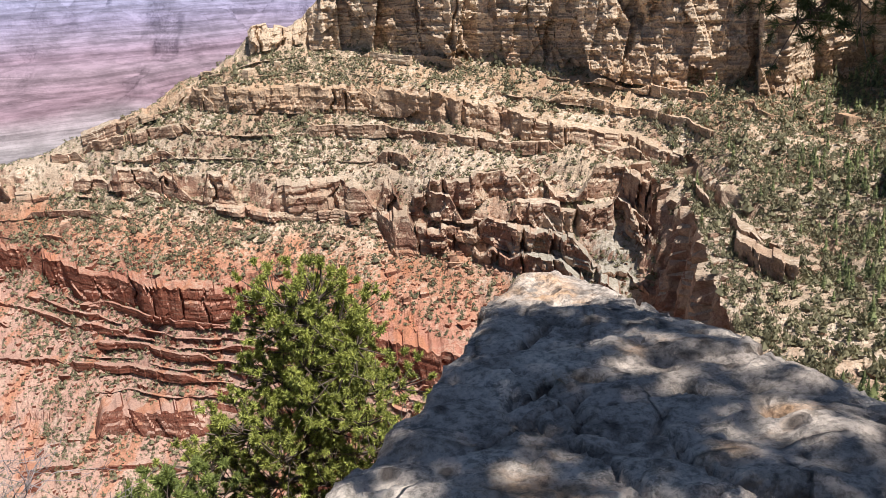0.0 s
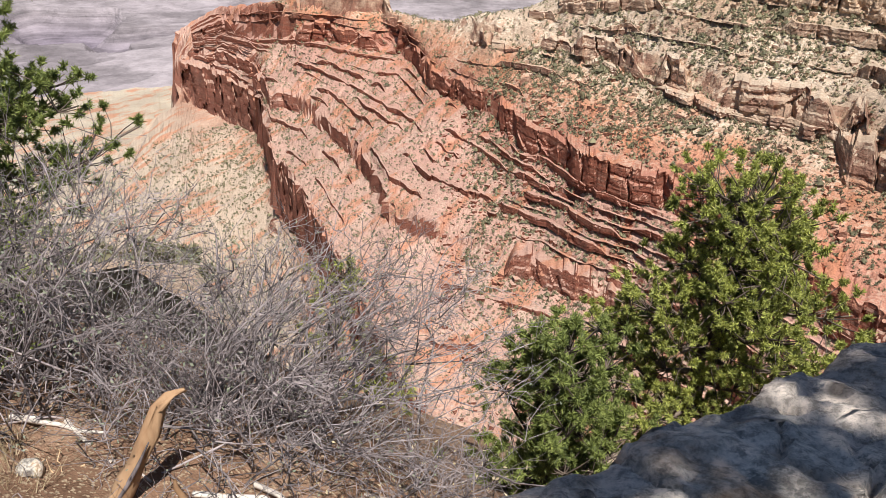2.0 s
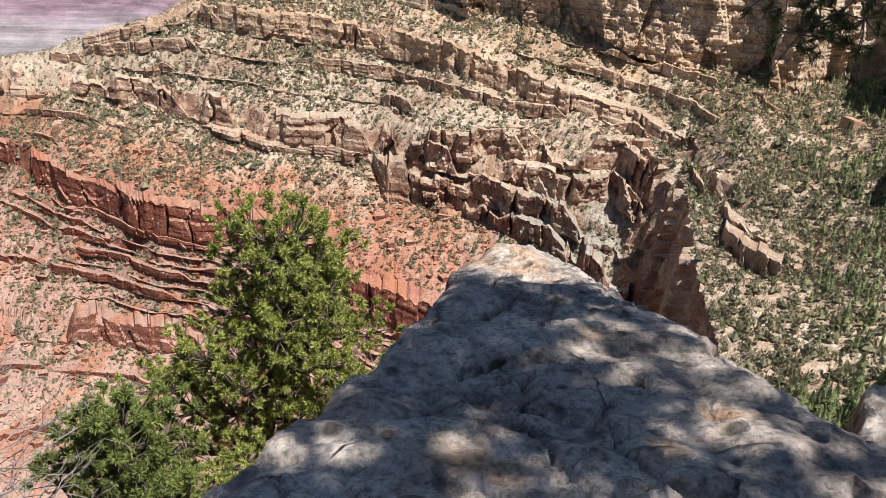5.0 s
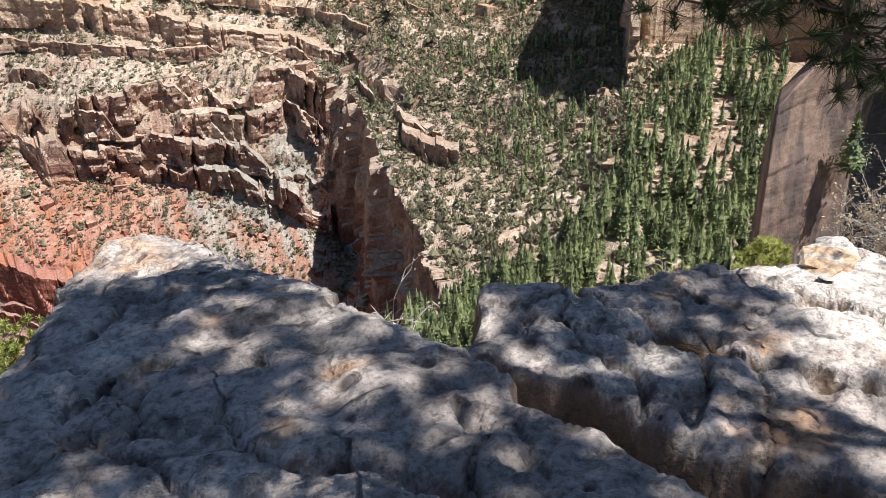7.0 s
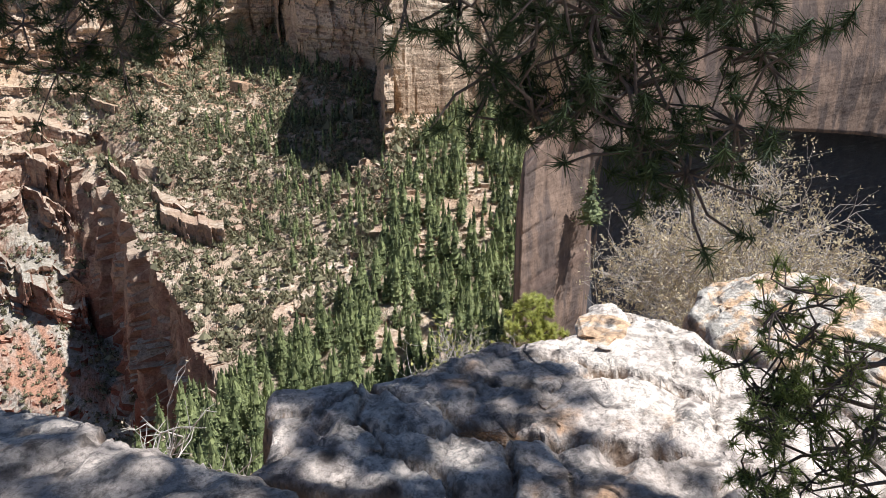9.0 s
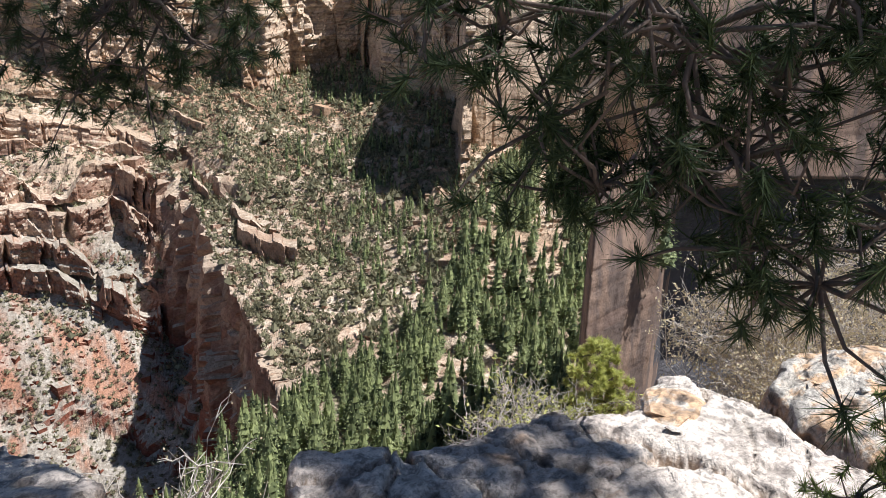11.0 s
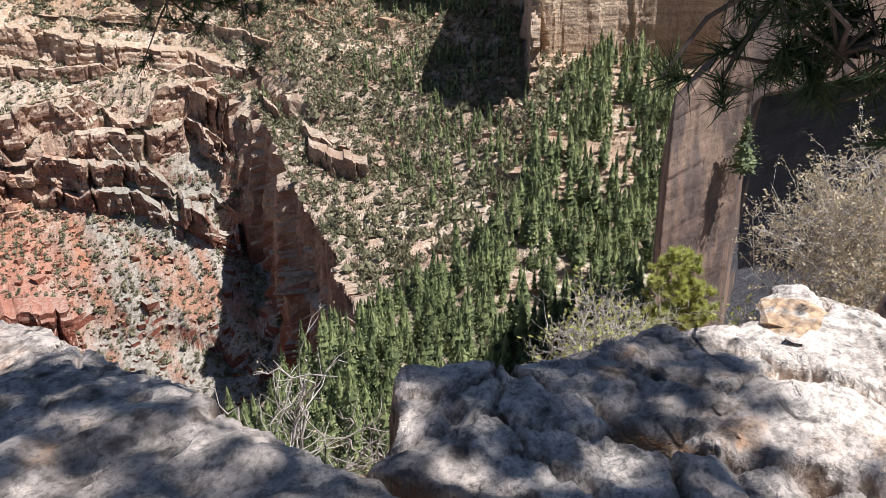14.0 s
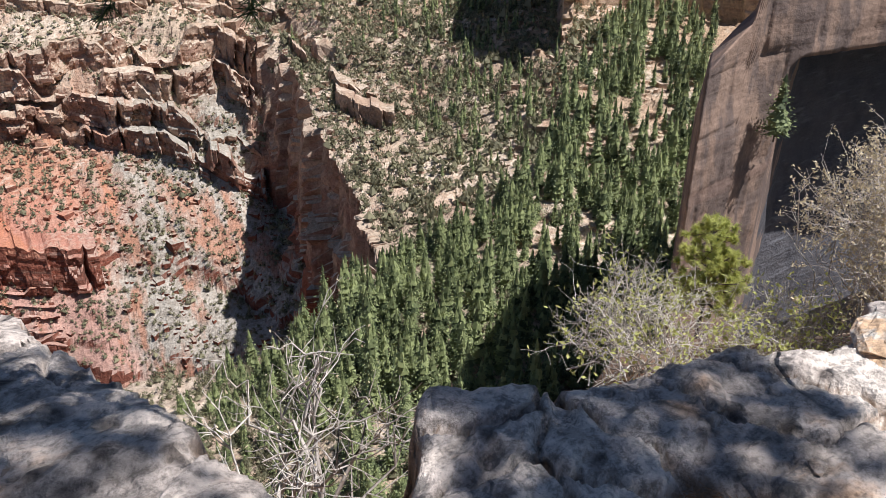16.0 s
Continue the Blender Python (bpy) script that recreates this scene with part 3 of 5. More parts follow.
SAGE = leaf_material("sage_leaves", (0.16, 0.18, 0.12), (0.32, 0.34, 0.24), 0.2)
STRAW = leaf_material("dry_grass", (0.26, 0.19, 0.11), (0.50, 0.40, 0.25), 0.25)
BARK = wood_material("pinyon_bark", (0.07, 0.05, 0.04), (0.20, 0.155, 0.125))
GREY_WOOD = wood_material("grey_dead_wood", (0.035, 0.027, 0.028), (0.44, 0.375, 0.365))
PALE_WOOD = wood_material("pale_dead_wood", (0.30, 0.25, 0.21), (0.72, 0.65, 0.57))
TAN_WOOD = wood_material("split_tan_wood", (0.26, 0.14, 0.07), (0.62, 0.43, 0.26), 3.0)

# ---- helpers for meshes ----
def solid(name, verts, faces, material, parent=None, label="", smooth=True):
    """One mesh object, under a thing or alone."""
    mesh = bpy.data.meshes.new(name)
    mesh.from_pydata([tuple(v) for v in verts], [], [tuple(f) for f in faces])
    mesh.polygons.foreach_set("use_smooth", [smooth] * len(mesh.polygons))
    mesh.materials.append(material)
    ob = new(name, mesh)
    ob.parent = parent
    return tagged(ob, label)


def packed(name, verts, tris, material, parent=None, label="", smooth=False):
    """One mesh of many triangles, from arrays."""
    mesh = bpy.data.meshes.new(name)
    mesh.vertices.add(len(verts))
    mesh.vertices.foreach_set("co", np.ascontiguousarray(verts, np.float32).reshape(-1))
    mesh.loops.add(len(tris) * 3)
    mesh.loops.foreach_set("vertex_index", np.ascontiguousarray(tris, np.int32).reshape(-1))
    mesh.polygons.add(len(tris))
    mesh.polygons.foreach_set("loop_start", np.arange(0, len(tris) * 3, 3, dtype=np.int32))
    mesh.polygons.foreach_set("use_smooth", np.full(len(tris), smooth))
    mesh.update()
    mesh.materials.append(material)
    ob = new(name, mesh)
    ob.parent = parent
    return tagged(ob, label)


def thing(name, at, label, category, group="", kind=""):
    ob = new(name)
    ob.location = at
    return tagged(ob, label, category, group, kind)


def tubes(paths, sides=4):
    """Tapered tubes along paths of (points, radii): vertices and triangles."""
    verts, tris, base = [], [], 0
    turn = np.arange(sides) * 2 * np.pi / sides
    for points, radii in paths:
        pts = np.asarray(points, float)
        way = np.gradient(pts, axis=0)
        way /= np.linalg.norm(way, axis=1, keepdims=True) + 1e-9
        side = np.cross(way, (0.31, 0.22, 0.92))
        side /= np.linalg.norm(side, axis=1, keepdims=True) + 1e-9
        other = np.cross(way, side)
        r = np.asarray(radii, float)[:, None, None]
        ring = pts[:, None] + r * (np.cos(turn)[None, :, None] * side[:, None] + np.sin(turn)[None, :, None] * other[:, None])
        verts.append(ring.reshape(-1, 3))
        k = np.arange(len(pts) - 1)[:, None] * sides
        j = np.arange(sides)[None]
        a, b = base + k + j, base + k + (j + 1) % sides
        tris.append(np.stack([a, b, b + sides], -1).reshape(-1, 3))
        tris.append(np.stack([a, b + sides, a + sides], -1).reshape(-1, 3))
        base += len(pts) * sides
    return np.concatenate(verts), np.concatenate(tris)


def unit(v):
    return v / (np.linalg.norm(v, axis=-1, keepdims=True) + 1e-9)


def needle_tufts(rng, centres, axes, count, length, width):
    """Tufts of thin needles that stand out round the end of a twig."""
    n = len(centres)
    c, a = np.repeat(centres, count, 0), unit(np.repeat(axes, count, 0))
    way = unit(unit(rng.normal(size=(n * count, 3))) + a * rng.uniform(0.2, 1.1, (n * count, 1)))
    root = c - a * rng.uniform(0, 0.9, (n * count, 1)) * length
    size = length * rng.uniform(0.7, 1.15, (n * count, 1))
    side = unit(np.cross(way, rng.normal(size=way.shape))) * width
    verts = np.stack([root - side, root + side, root + way * size], 1).reshape(-1, 3)
    return verts, np.arange(len(verts)).reshape(-1, 3)


def leaves(rng, centres, size, flat=0.5):
    """Small folded leaves, each two triangles."""
    n = len(centres)
    a = unit(rng.normal(size=(n, 3)))
    b = unit(np.cross(a, rng.normal(size=(n, 3)))) * (size * rng.uniform(0.6, 1.2, (n, 1)) * flat)
    a = a * size * rng.uniform(0.7, 1.3, (n, 1))
    verts = np.stack([centres - a, centres + b, centres + a, centres - b], 1).reshape(-1, 3)
    k = np.arange(n)[:, None] * 4
    return verts, np.concatenate([k + [[0, 1, 2]], k + [[0, 2, 3]]], 1).reshape(-1, 3)


def lump(rng, rings, sides, rough):
    """A ragged ball, flattened below, one unit wide."""
    verts, tris = [(0, 0, 0.55)], []
    for i in range(rings):
        t = (i + 1) / (rings + 0.6) * np.pi * 0.92
        for j in range(sides):
            a = 2 * np.pi * (j + 0.5 * (i % 2)) / sides
            r = 1 + rough * rng.normal()
            verts.append((0.5 * r * np.sin(t) * np.cos(a), 0.5 * r * np.sin(t) * np.sin(a), 0.3 + 0.38 * r * np.cos(t)))
    for j in range(sides):
        tris.append((0, 1 + j, 1 + (j + 1) % sides))
    for i in range(rings - 1):
        for j in range(sides):
            a, b = 1 + i * sides + j, 1 + i * sides + (j + 1) % sides
            tris += [(a, a + sides, b), (b, a + sides, b + sides)]
    return np.array(verts), np.array(tris)


def bent(rng, start, end, steps, wobble, sag=0.0):
    """A crooked line from start to end."""
    t = np.linspace(0, 1, steps)[:, None]
    pts = np.asarray(start) * (1 - t) + np.asarray(end) * t
    off = np.cumsum(rng.normal(size=(steps, 3)), 0) * wobble
    off -= off[0] + (off[-1] - off[0]) * t
    pts = pts + off
    pts[:, 2] += -sag * 4 * (t[:, 0] * (1 - t[:, 0]))
    return pts


# ---- the canyon ----
LAND_POINTS = build_land()
tagged(sheet("ground", LAND_POINTS, ROCKY, False), "layered red and cream canyon slopes with ledges and cliffs", "ground", kind="structure")
LAND_R = np.hypot(LAND_POINTS[:, :, 0], LAND_POINTS[:, :, 1])


def column_of(azimuth):
    return np.clip(np.round((AZ_LEFT - np.asarray(azimuth)) / (AZ_LEFT - AZ_RIGHT) * (COLUMNS - 1)).astype(int), 0, COLUMNS - 1)


def land_height(azimuth, radius):
    return np.array([np.interp(r, LAND_R[c], LAND_POINTS[c, :, 2]) for c, r in zip(column_of(azimuth), radius)])


def build_far():
    """Buttes and terraces across the river, out to the far rim: banded cliffs over slopes, cut by side canyons."""
    azimuth, radius = np.linspace(76, 4, 330), np.geomspace(1350, 4880, 210)
    x, y = -np.sin(np.radians(azimuth))[:, None] * radius, np.cos(np.radians(azimuth))[:, None] * radius
    ridge = 1 - 1.5 * np.abs(fractal(x / 760 + 3, y / 760, 5, 201, 0.5))
    rise = np.clip((radius - 2650 - 350 * fractal(x / 900, y / 900, 2, 207)) / 1900, 0, 1)
    z = -430 + 620 * rise ** 1.25 * (0.72 + 0.35 * np.clip(ridge, 0, 1.2))
    for band, tread, climb in ((96.0, 0.62, 0.35), (31.0, 0.7, 0.45)):
        phase = (z + 430) / band + 0.15 * fractal(x / 900, y / 900, 2, 211)
        part = phase - np.floor(phase)
        z = z + band * (np.where(part < tread, part * climb / tread, climb + (part - tread) / (1 - tread) * (1 - climb)) - part)
    z = z + 7 * fractal(x / 120, y / 120, 4, 221) - 40 * np.clip(np.abs(fractal(x / 260, y / 260, 3, 231)) * -4 + 0.6, 0, 1) * rise
    gorge = np.abs(radius - 2450 - 260 * fractal(x / 500, y / 500, 3, 241))
    z = z - 90 * np.clip(1 - gorge / 140, 0, 1) ** 0.6
    return np.stack([x, y, z - np.clip((1500 - radius) / 150, 0, 1) * 12], -1)


tagged(sheet("backdrop", build_far(), HAZY_FAR_ROCK, True), "distant buttes and terraces across the canyon, tinted mauve by haze", "canyon", kind="structure")


def signed_distance(x, y, polygon):
    """Distance to the outline, positive inside."""
    p = np.array(polygon, float)
    q = np.roll(p, -1, 0)
    best, inside = np.full(x.shape, 1e9), np.zeros(x.shape, bool)
    for (ax, ay), (bx, by) in zip(p, q):
        t = np.clip(((x - ax) * (bx - ax) + (y - ay) * (by - ay)) / ((bx - ax) ** 2 + (by - ay) ** 2 + 1e-12), 0, 1)
        best = np.minimum(best, np.hypot(x - ax - t * (bx - ax), y - ay - t * (by - ay)))
        cross = (ay > y) != (by > y)
        inside ^= cross & (x < (bx - ax) * (y - ay) / (by - ay + 1e-12) + ax)
    return np.where(inside, best, -best)


# ---- rim ground ----
LEDGE_FOOT = [(-0.9, 0.2), (-0.8, 0.7), (-0.6, 1.1), (-0.3, 1.7), (0.6, 1.7), (0.6, 0.2)]
RIM = [
    # (bearing, then heights at 0, 1.5, 3, 4.2, 5.5, 7.5, 10, 13 m out)
    (180, -0.5, -0.5, -0.5, -0.5, -0.5, -0.5, -0.5, -0.5),
    (115, -0.45, -0.5, -0.55, -0.6, -0.6, -0.7, -0.8, -0.9),
    (100, -0.45, -0.5, -0.62, -0.7, -0.8, -1.0, -1.6, -3.0),
    (68, -0.5, -0.58, -0.68, -0.78, -0.95, -1.5, -2.6, -5.0),
    (48, -0.55, -0.66, -0.78, -1.2, -2.0, -3.4, -6.0, -9.0),
    (25, -0.55, -0.7, -1.3, -2.2, -3.0, -4.6, -9.0, -16.0),
    (0, -0.5, -0.7, -1.5, -2.3, -5.0, -9.0, -13.5, -18.0),
    (-22, -0.5, -0.7, -1.3, -1.9, -4.4, -8.0, -13.0, -18.0),
    (-42, -0.5, -0.6, -0.9, -1.6, -2.6, -3.1, -4.6, -14.0),
    (-60, -0.5, -0.5, -0.4, -0.9, -1.9, -2.6, -3.4, -9.0),
    (-100, -0.5, -0.5, -0.4, -0.4, -0.5, -0.6, -0.7, -1.0),
    (-180, -0.5, -0.5, -0.5, -0.5, -0.5, -0.5, -0.5, -0.5),
]


def rim_height(azimuth, radius):
    table = np.array(sorted(RIM))
    steps = [0, 1.5, 3, 4.2, 5.5, 7.5, 10, 13]
    each = np.array([np.interp(azimuth, table[:, 0], table[:, 1 + k]) for k in range(8)])
    flat = each.reshape(8, -1)
    return np.array([np.interp(r, steps, flat[:, i]) for i, r in enumerate(np.ravel(radius))]).reshape(np.shape(radius))


def build_rim():
    azimuth, radius = np.linspace(180, -180, 270), np.concatenate([[0.05], np.geomspace(0.4, 13.2, 130)])
    a, r = np.meshgrid(azimuth, radius, indexing="ij")
    x, y = -np.sin(np.radians(a)) * r, np.cos(np.radians(a)) * r
    z = rim_height(a, r) + 0.05 * fractal(x / 0.9, y / 0.9, 4, 301) + 0.02 * fractal(x / 0.15, y / 0.15, 3, 305)
    # a hollow along the foot of the ledge
    z = z - 0.34 * np.clip(1 + signed_distance(x, y, LEDGE_FOOT) / 0.55, 0, 1)
    return np.stack([x, y, z], -1)


tagged(sheet("rim_ground", build_rim(), DIRT, True), "reddish-brown bare dirt of the rim strewn with litter", "ground", kind="structure")
plateau = [(-60, 3, -1.1), (-9, 3, -1.1), (-9, -2.0, -1.1), (9, -2.0, -1.1), (9, 3, -1.1), (60, 3, -1.1), (60, -70, -1.0), (-60, -70, -1.0)]
tagged(solid("plateau", plateau, [range(8)], DIRT), "level wooded dirt plateau behind the rim", "ground", kind="structure")


def near_line(x, y, points):
    """Distance to an open line."""
    best = np.full(x.shape, 9.0)
    for (ax, ay), (bx, by) in zip(points, points[1:]):
        t = np.clip(((x - ax) * (bx - ax) + (y - ay) * (by - ay)) / ((bx - ax) ** 2 + (by - ay) ** 2), 0, 1)
        best = np.minimum(best, np.hypot(x - ax - t * (bx - ax), y - ay - t * (by - ay)))
    return best


def rock_slab(name, polygon, top, flank, bounds, floor, seed, material, label, step=0.0135, raised=(), worn=1.0, broken=0.2, cracks=()):
    """A ledge of limestone: a worn, pitted top that breaks off round its outline."""
    x0, x1, y0, y1 = bounds
    gx, gy = np.arange(x0, x1, step), np.arange(y0, y1, step)
    x, y = np.meshgrid(gx, gy, indexing="ij")
    wx, wy = x + 0.06 * fractal(x / 0.25, y / 0.25, 3, seed), y + 0.06 * fractal(x / 0.25, y / 0.25, 3, seed + 9)
    d = signed_distance(x, y, polygon) + 0.03 * fractal(x / 0.16, y / 0.16, 4, seed + 3)
    z = top(x, y)
    for cx, cy, wide, high in raised:
        z = z + high * np.exp(-((x - cx) ** 2 + (y - cy) ** 2) / wide**2)
    u, w = 0.82 * wx + 0.57 * wy, 0.82 * wy - 0.57 * wx
    # worn plates, one above the other, with broken edges
    for size, thick, shift in ((0.62, 0.030, 5), (0.24, 0.006, 6)):
        plate = fractal(u / size, w / (size * 0.55), 4, seed + shift, 0.45) * 2.1
        part = plate - np.floor(plate)
        z = z + worn * thick * (np.where(part < 0.84, 0.35 * part, 0.294 + (part - 0.84) / 0.16 * 0.706) - part + 0.25)
    slab, _, joint, ox, oy = blocks(u / 0.55, w / 0.3, seed + 5, True)
    z = z + 0.012 * fractal(x / 0.7, y / 0.7, 2, seed + 7) + broken * (0.05 * slab * ox + 0.045 * np.sin(slab * 37.0) * oy + 0.018 * np.sin(slab * 91.0))
    chip, _, _, cx, cy = blocks(wx / 0.13, wy / 0.10, seed + 6, True)
    z = z + 0.010 * chip * cx + 0.009 * np.sin(chip * 41) * cy
    # long cracks
    where = np.clip(2.0 * grain2(x / 0.5, y / 0.5, seed + 21) + 0.3 + broken, 0, 1)
    z = z - 0.04 * where * np.clip(1 - joint / 0.04, 0, 1) ** 0.7
    # bumps and hollows a hand wide
    z = z + worn * (0.012 * (np.abs(fractal(wx / 0.19, wy / 0.15, 3, seed + 31)) - 0.3) + 0.010 * fractal(wx / 0.085, wy / 0.07, 3, seed + 33))
    jx, jy = x + 0.018 * fractal(x / 0.07, y / 0.07, 3, seed + 41), y + 0.018 * fractal(x / 0.07, y / 0.07, 3, seed + 43)
    for wide, deep, points in cracks:
        away = near_line(jx, jy, points)
        wide = wide * (1 + 0.5 * fractal(x / 0.12, y / 0.12, 2, seed + 45))
        z = z - deep * np.clip(1.3 - away / wide, 0, 1) - 0.004 * np.exp(-away / 0.03)
    for long, seed_line, deep in ((0.8, 11, 0.06), (0.45, 12, 0.035)):
        crack = np.abs(fractal(u / (long * 2), w / (long * 0.6), 3, seed + seed_line))
        z = z - deep * np.clip(1 - crack / 0.035, 0, 1) * np.clip(2.5 * grain2(x / 0.6, y / 0.6, seed + seed_line + 20) + 0.2, 0, 1)
    hole, hole_middle = blocks(wx / 0.16, wy / 0.16, seed + 15)
    z = z - 0.034 * (hole > 0.62) * np.clip(1 - hole_middle / (0.16 + 0.12 * hole), 0, 1) ** 0.6
    z = z + 0.005 * fractal(x / 0.06, y / 0.06, 4, seed + 17, 0.6)
    over = np.clip(-d, 0, None)
    z = z - 0.022 * np.exp(-np.clip(d, 0, None) / 0.03) - flank(x, y) * over - 0.05 * (over > 0.015)
    layers = 0.03 * blocks((x + y) / 0.2, z / 0.06, seed + 19)[0] * np.clip(over / 0.03, 0, 1)
    pts = np.stack([x + layers, y + layers * 0.6, np.maximum(z, floor)], -1)
    rock = thing(name, (0, 0, 0), label, "rock")
    sheet("rock_mass", pts, material, True).parent = rock
    # loose flakes lying in its hollows
    rng = np.random.default_rng(seed)
    inside = np.argwhere(d > 0.12)
    for _ in range(9 if len(inside) else 0):
        i, j = inside[rng.integers(len(inside))]
        v, t = lump(rng, 2, 6, 0.25)
        flake = packed("flake", v * rng.uniform(0.02, 0.05) * np.array([1.4, 1.0, 0.45]), t, material, rock)
        flake.location = pts[i, j]
        flake.rotation_euler = (0, 0, rng.uniform(0, 6))
    return rock


NEAR_LEDGE = [(0.2, -1.1), (-0.5, -0.85), (-0.75, -0.3), (-0.68, 0.28), (-0.64, 0.5), (-0.61, 0.64), (-0.55, 0.74), (-0.465, 0.87), (-0.45, 1.02), (-0.36, 1.22), (-0.27, 1.36), (-0.19, 1.58), (-0.10, 1.82), (0.01, 2.15), (0.07, 2.55), (0.21, 2.83),
    (0.36, 2.83), (0.50, 2.69), (0.62, 2.40), (0.735, 2.14), (0.84, 1.90), (0.92, 1.68), (1.03, 1.26), (1.09, 1.03), (1.16, 0.81), (1.33, 0.42), (1.5, 0.0), (1.5, -0.4), (1.1, -0.95)]
rock_slab("limestone_ledge", NEAR_LEDGE, lambda x, y: 0.916 + 0.01 * x - 0.10 * y,
    lambda x, y: np.where((x < 0.0) & (y < 2.3), 7.0, 8.0), (-1.3, 1.75, -1.35, 3.05), -1.6, 400, LIMESTONE,
    "pale grey weathered limestone ledge pitted and dappled with shade", step=0.0125, worn=0.6,
    cracks=((0.009, 0.035, [(0.10, 1.63), (0.18, 1.56), (0.26, 1.44), (0.32, 1.31), (0.34, 1.15)]), (0.008, 0.03, [(0.45, 1.62), (0.41, 1.52), (0.47, 1.32), (0.57, 1.20)]), (0.014, 0.04, [(0.12, 1.70), (0.24, 1.84), (0.35, 1.83)]),
        (0.010, 0.03, [(0.23, 1.72), (0.25, 1.55), (0.34, 1.49)]), (0.016, 0.04, [(0.16, 2.08), (0.22, 2.16), (0.24, 2.30), (0.36, 2.24)]), (0.010, 0.04, [(-0.45, 0.98), (-0.30, 0.90), (-0.18, 0.93), (-0.05, 0.80)])), raised=((0.28, 2.76, 0.10, 0.04), (0.80, 1.72, 0.06, 0.035), (0.75, 1.45, 0.12, 0.03)))
FAR_LEDGE = [(1.02, 1.72), (1.12, 1.82), (1.20, 1.95), (1.27, 2.03), (1.40, 1.96), (1.54, 1.93), (1.71, 1.86), (1.88, 1.85), (2.10, 1.76), (2.23, 1.74), (2.37, 1.79),
    (2.49, 1.68), (2.52, 1.50), (2.46, 1.30), (2.52, 1.12), (2.8, 0.7), (2.66, 0.28), (1.82, 0.63), (1.62, 0.85), (1.37, 1.12), (1.32, 1.34), (1.18, 1.54)]
rock_slab("limestone_ledge", FAR_LEDGE, lambda x, y: 0.636 + 0.0 * x, lambda x, y: 8.0 + 0 * x, (0.85, 3.0, 0.15, 2.25), -1.4, 500, LIMESTONE,
    "cracked grey limestone ledge with rust stains beside a deep crevice", raised=((2.37, 1.74, 0.10, 0.02),), step=0.0095, worn=0.45, broken=0.26,
    cracks=((0.011, 0.05, [(1.50, 1.92), (1.52, 1.84), (1.56, 1.66), (1.59, 1.53)]), (0.035, 0.05, [(1.56, 1.54), (1.60, 1.49), (1.66, 1.43)]), (0.014, 0.05, [(1.66, 1.43), (1.71, 1.34), (1.80, 1.23), (1.90, 1.08)]),
        (0.009, 0.04, [(1.16, 1.96), (1.28, 1.86), (1.43, 1.84), (1.49, 1.92)]), (0.008, 0.035, [(1.43, 1.84), (1.37, 1.71), (1.49, 1.58), (1.57, 1.54)]), (0.007, 0.03, [(1.12, 1.76), (1.31, 1.72), (1.37, 1.71)]),
        (0.010, 0.04, [(1.37, 1.71), (1.36, 1.60), (1.39, 1.44), (1.36, 1.30)]), (0.012, 0.04, [(1.88, 1.84), (1.95, 1.75), (2.04, 1.60), (2.09, 1.40), (2.18, 1.20)]), (0.008, 0.03, [(1.72, 1.86), (1.76, 1.70), (1.86, 1.52), (2.06, 1.50)])))
SIDE_ROCK = [(3.16, 1.78), (3.26, 1.98), (3.5, 2.05), (3.8, 1.8), (3.9, 1.3), (3.7, 0.9), (3.4, 1.0), (3.2, 1.35)]
rock_slab("boulder", SIDE_ROCK, lambda x, y: 0.30 + 0.22 * (x - 3.25), lambda x, y: 3.0 + 0 * x, (2.7, 4.2, 0.6, 2.5), -1.2, 600, RUSTY,
    "sunlit white and orange boulder at the rim edge", step=0.016, worn=0.5)



def tip_rock():
    """A low angular block at the end of the cracked ledge."""
    rng = np.random.default_rng(653)
    v, t = lump(rng, 6, 11, 0.09)
    v = v * (0.25, 0.18, 0.085)
    ob = packed("boulder", v, t, RUSTY)
    ob.location, ob.rotation_euler = (2.27, 1.66, 0.61), (0.0, 0.0, 0.5)
    tagged(ob, "small orange and white limestone block on the ledge", "rock")


tip_rock()


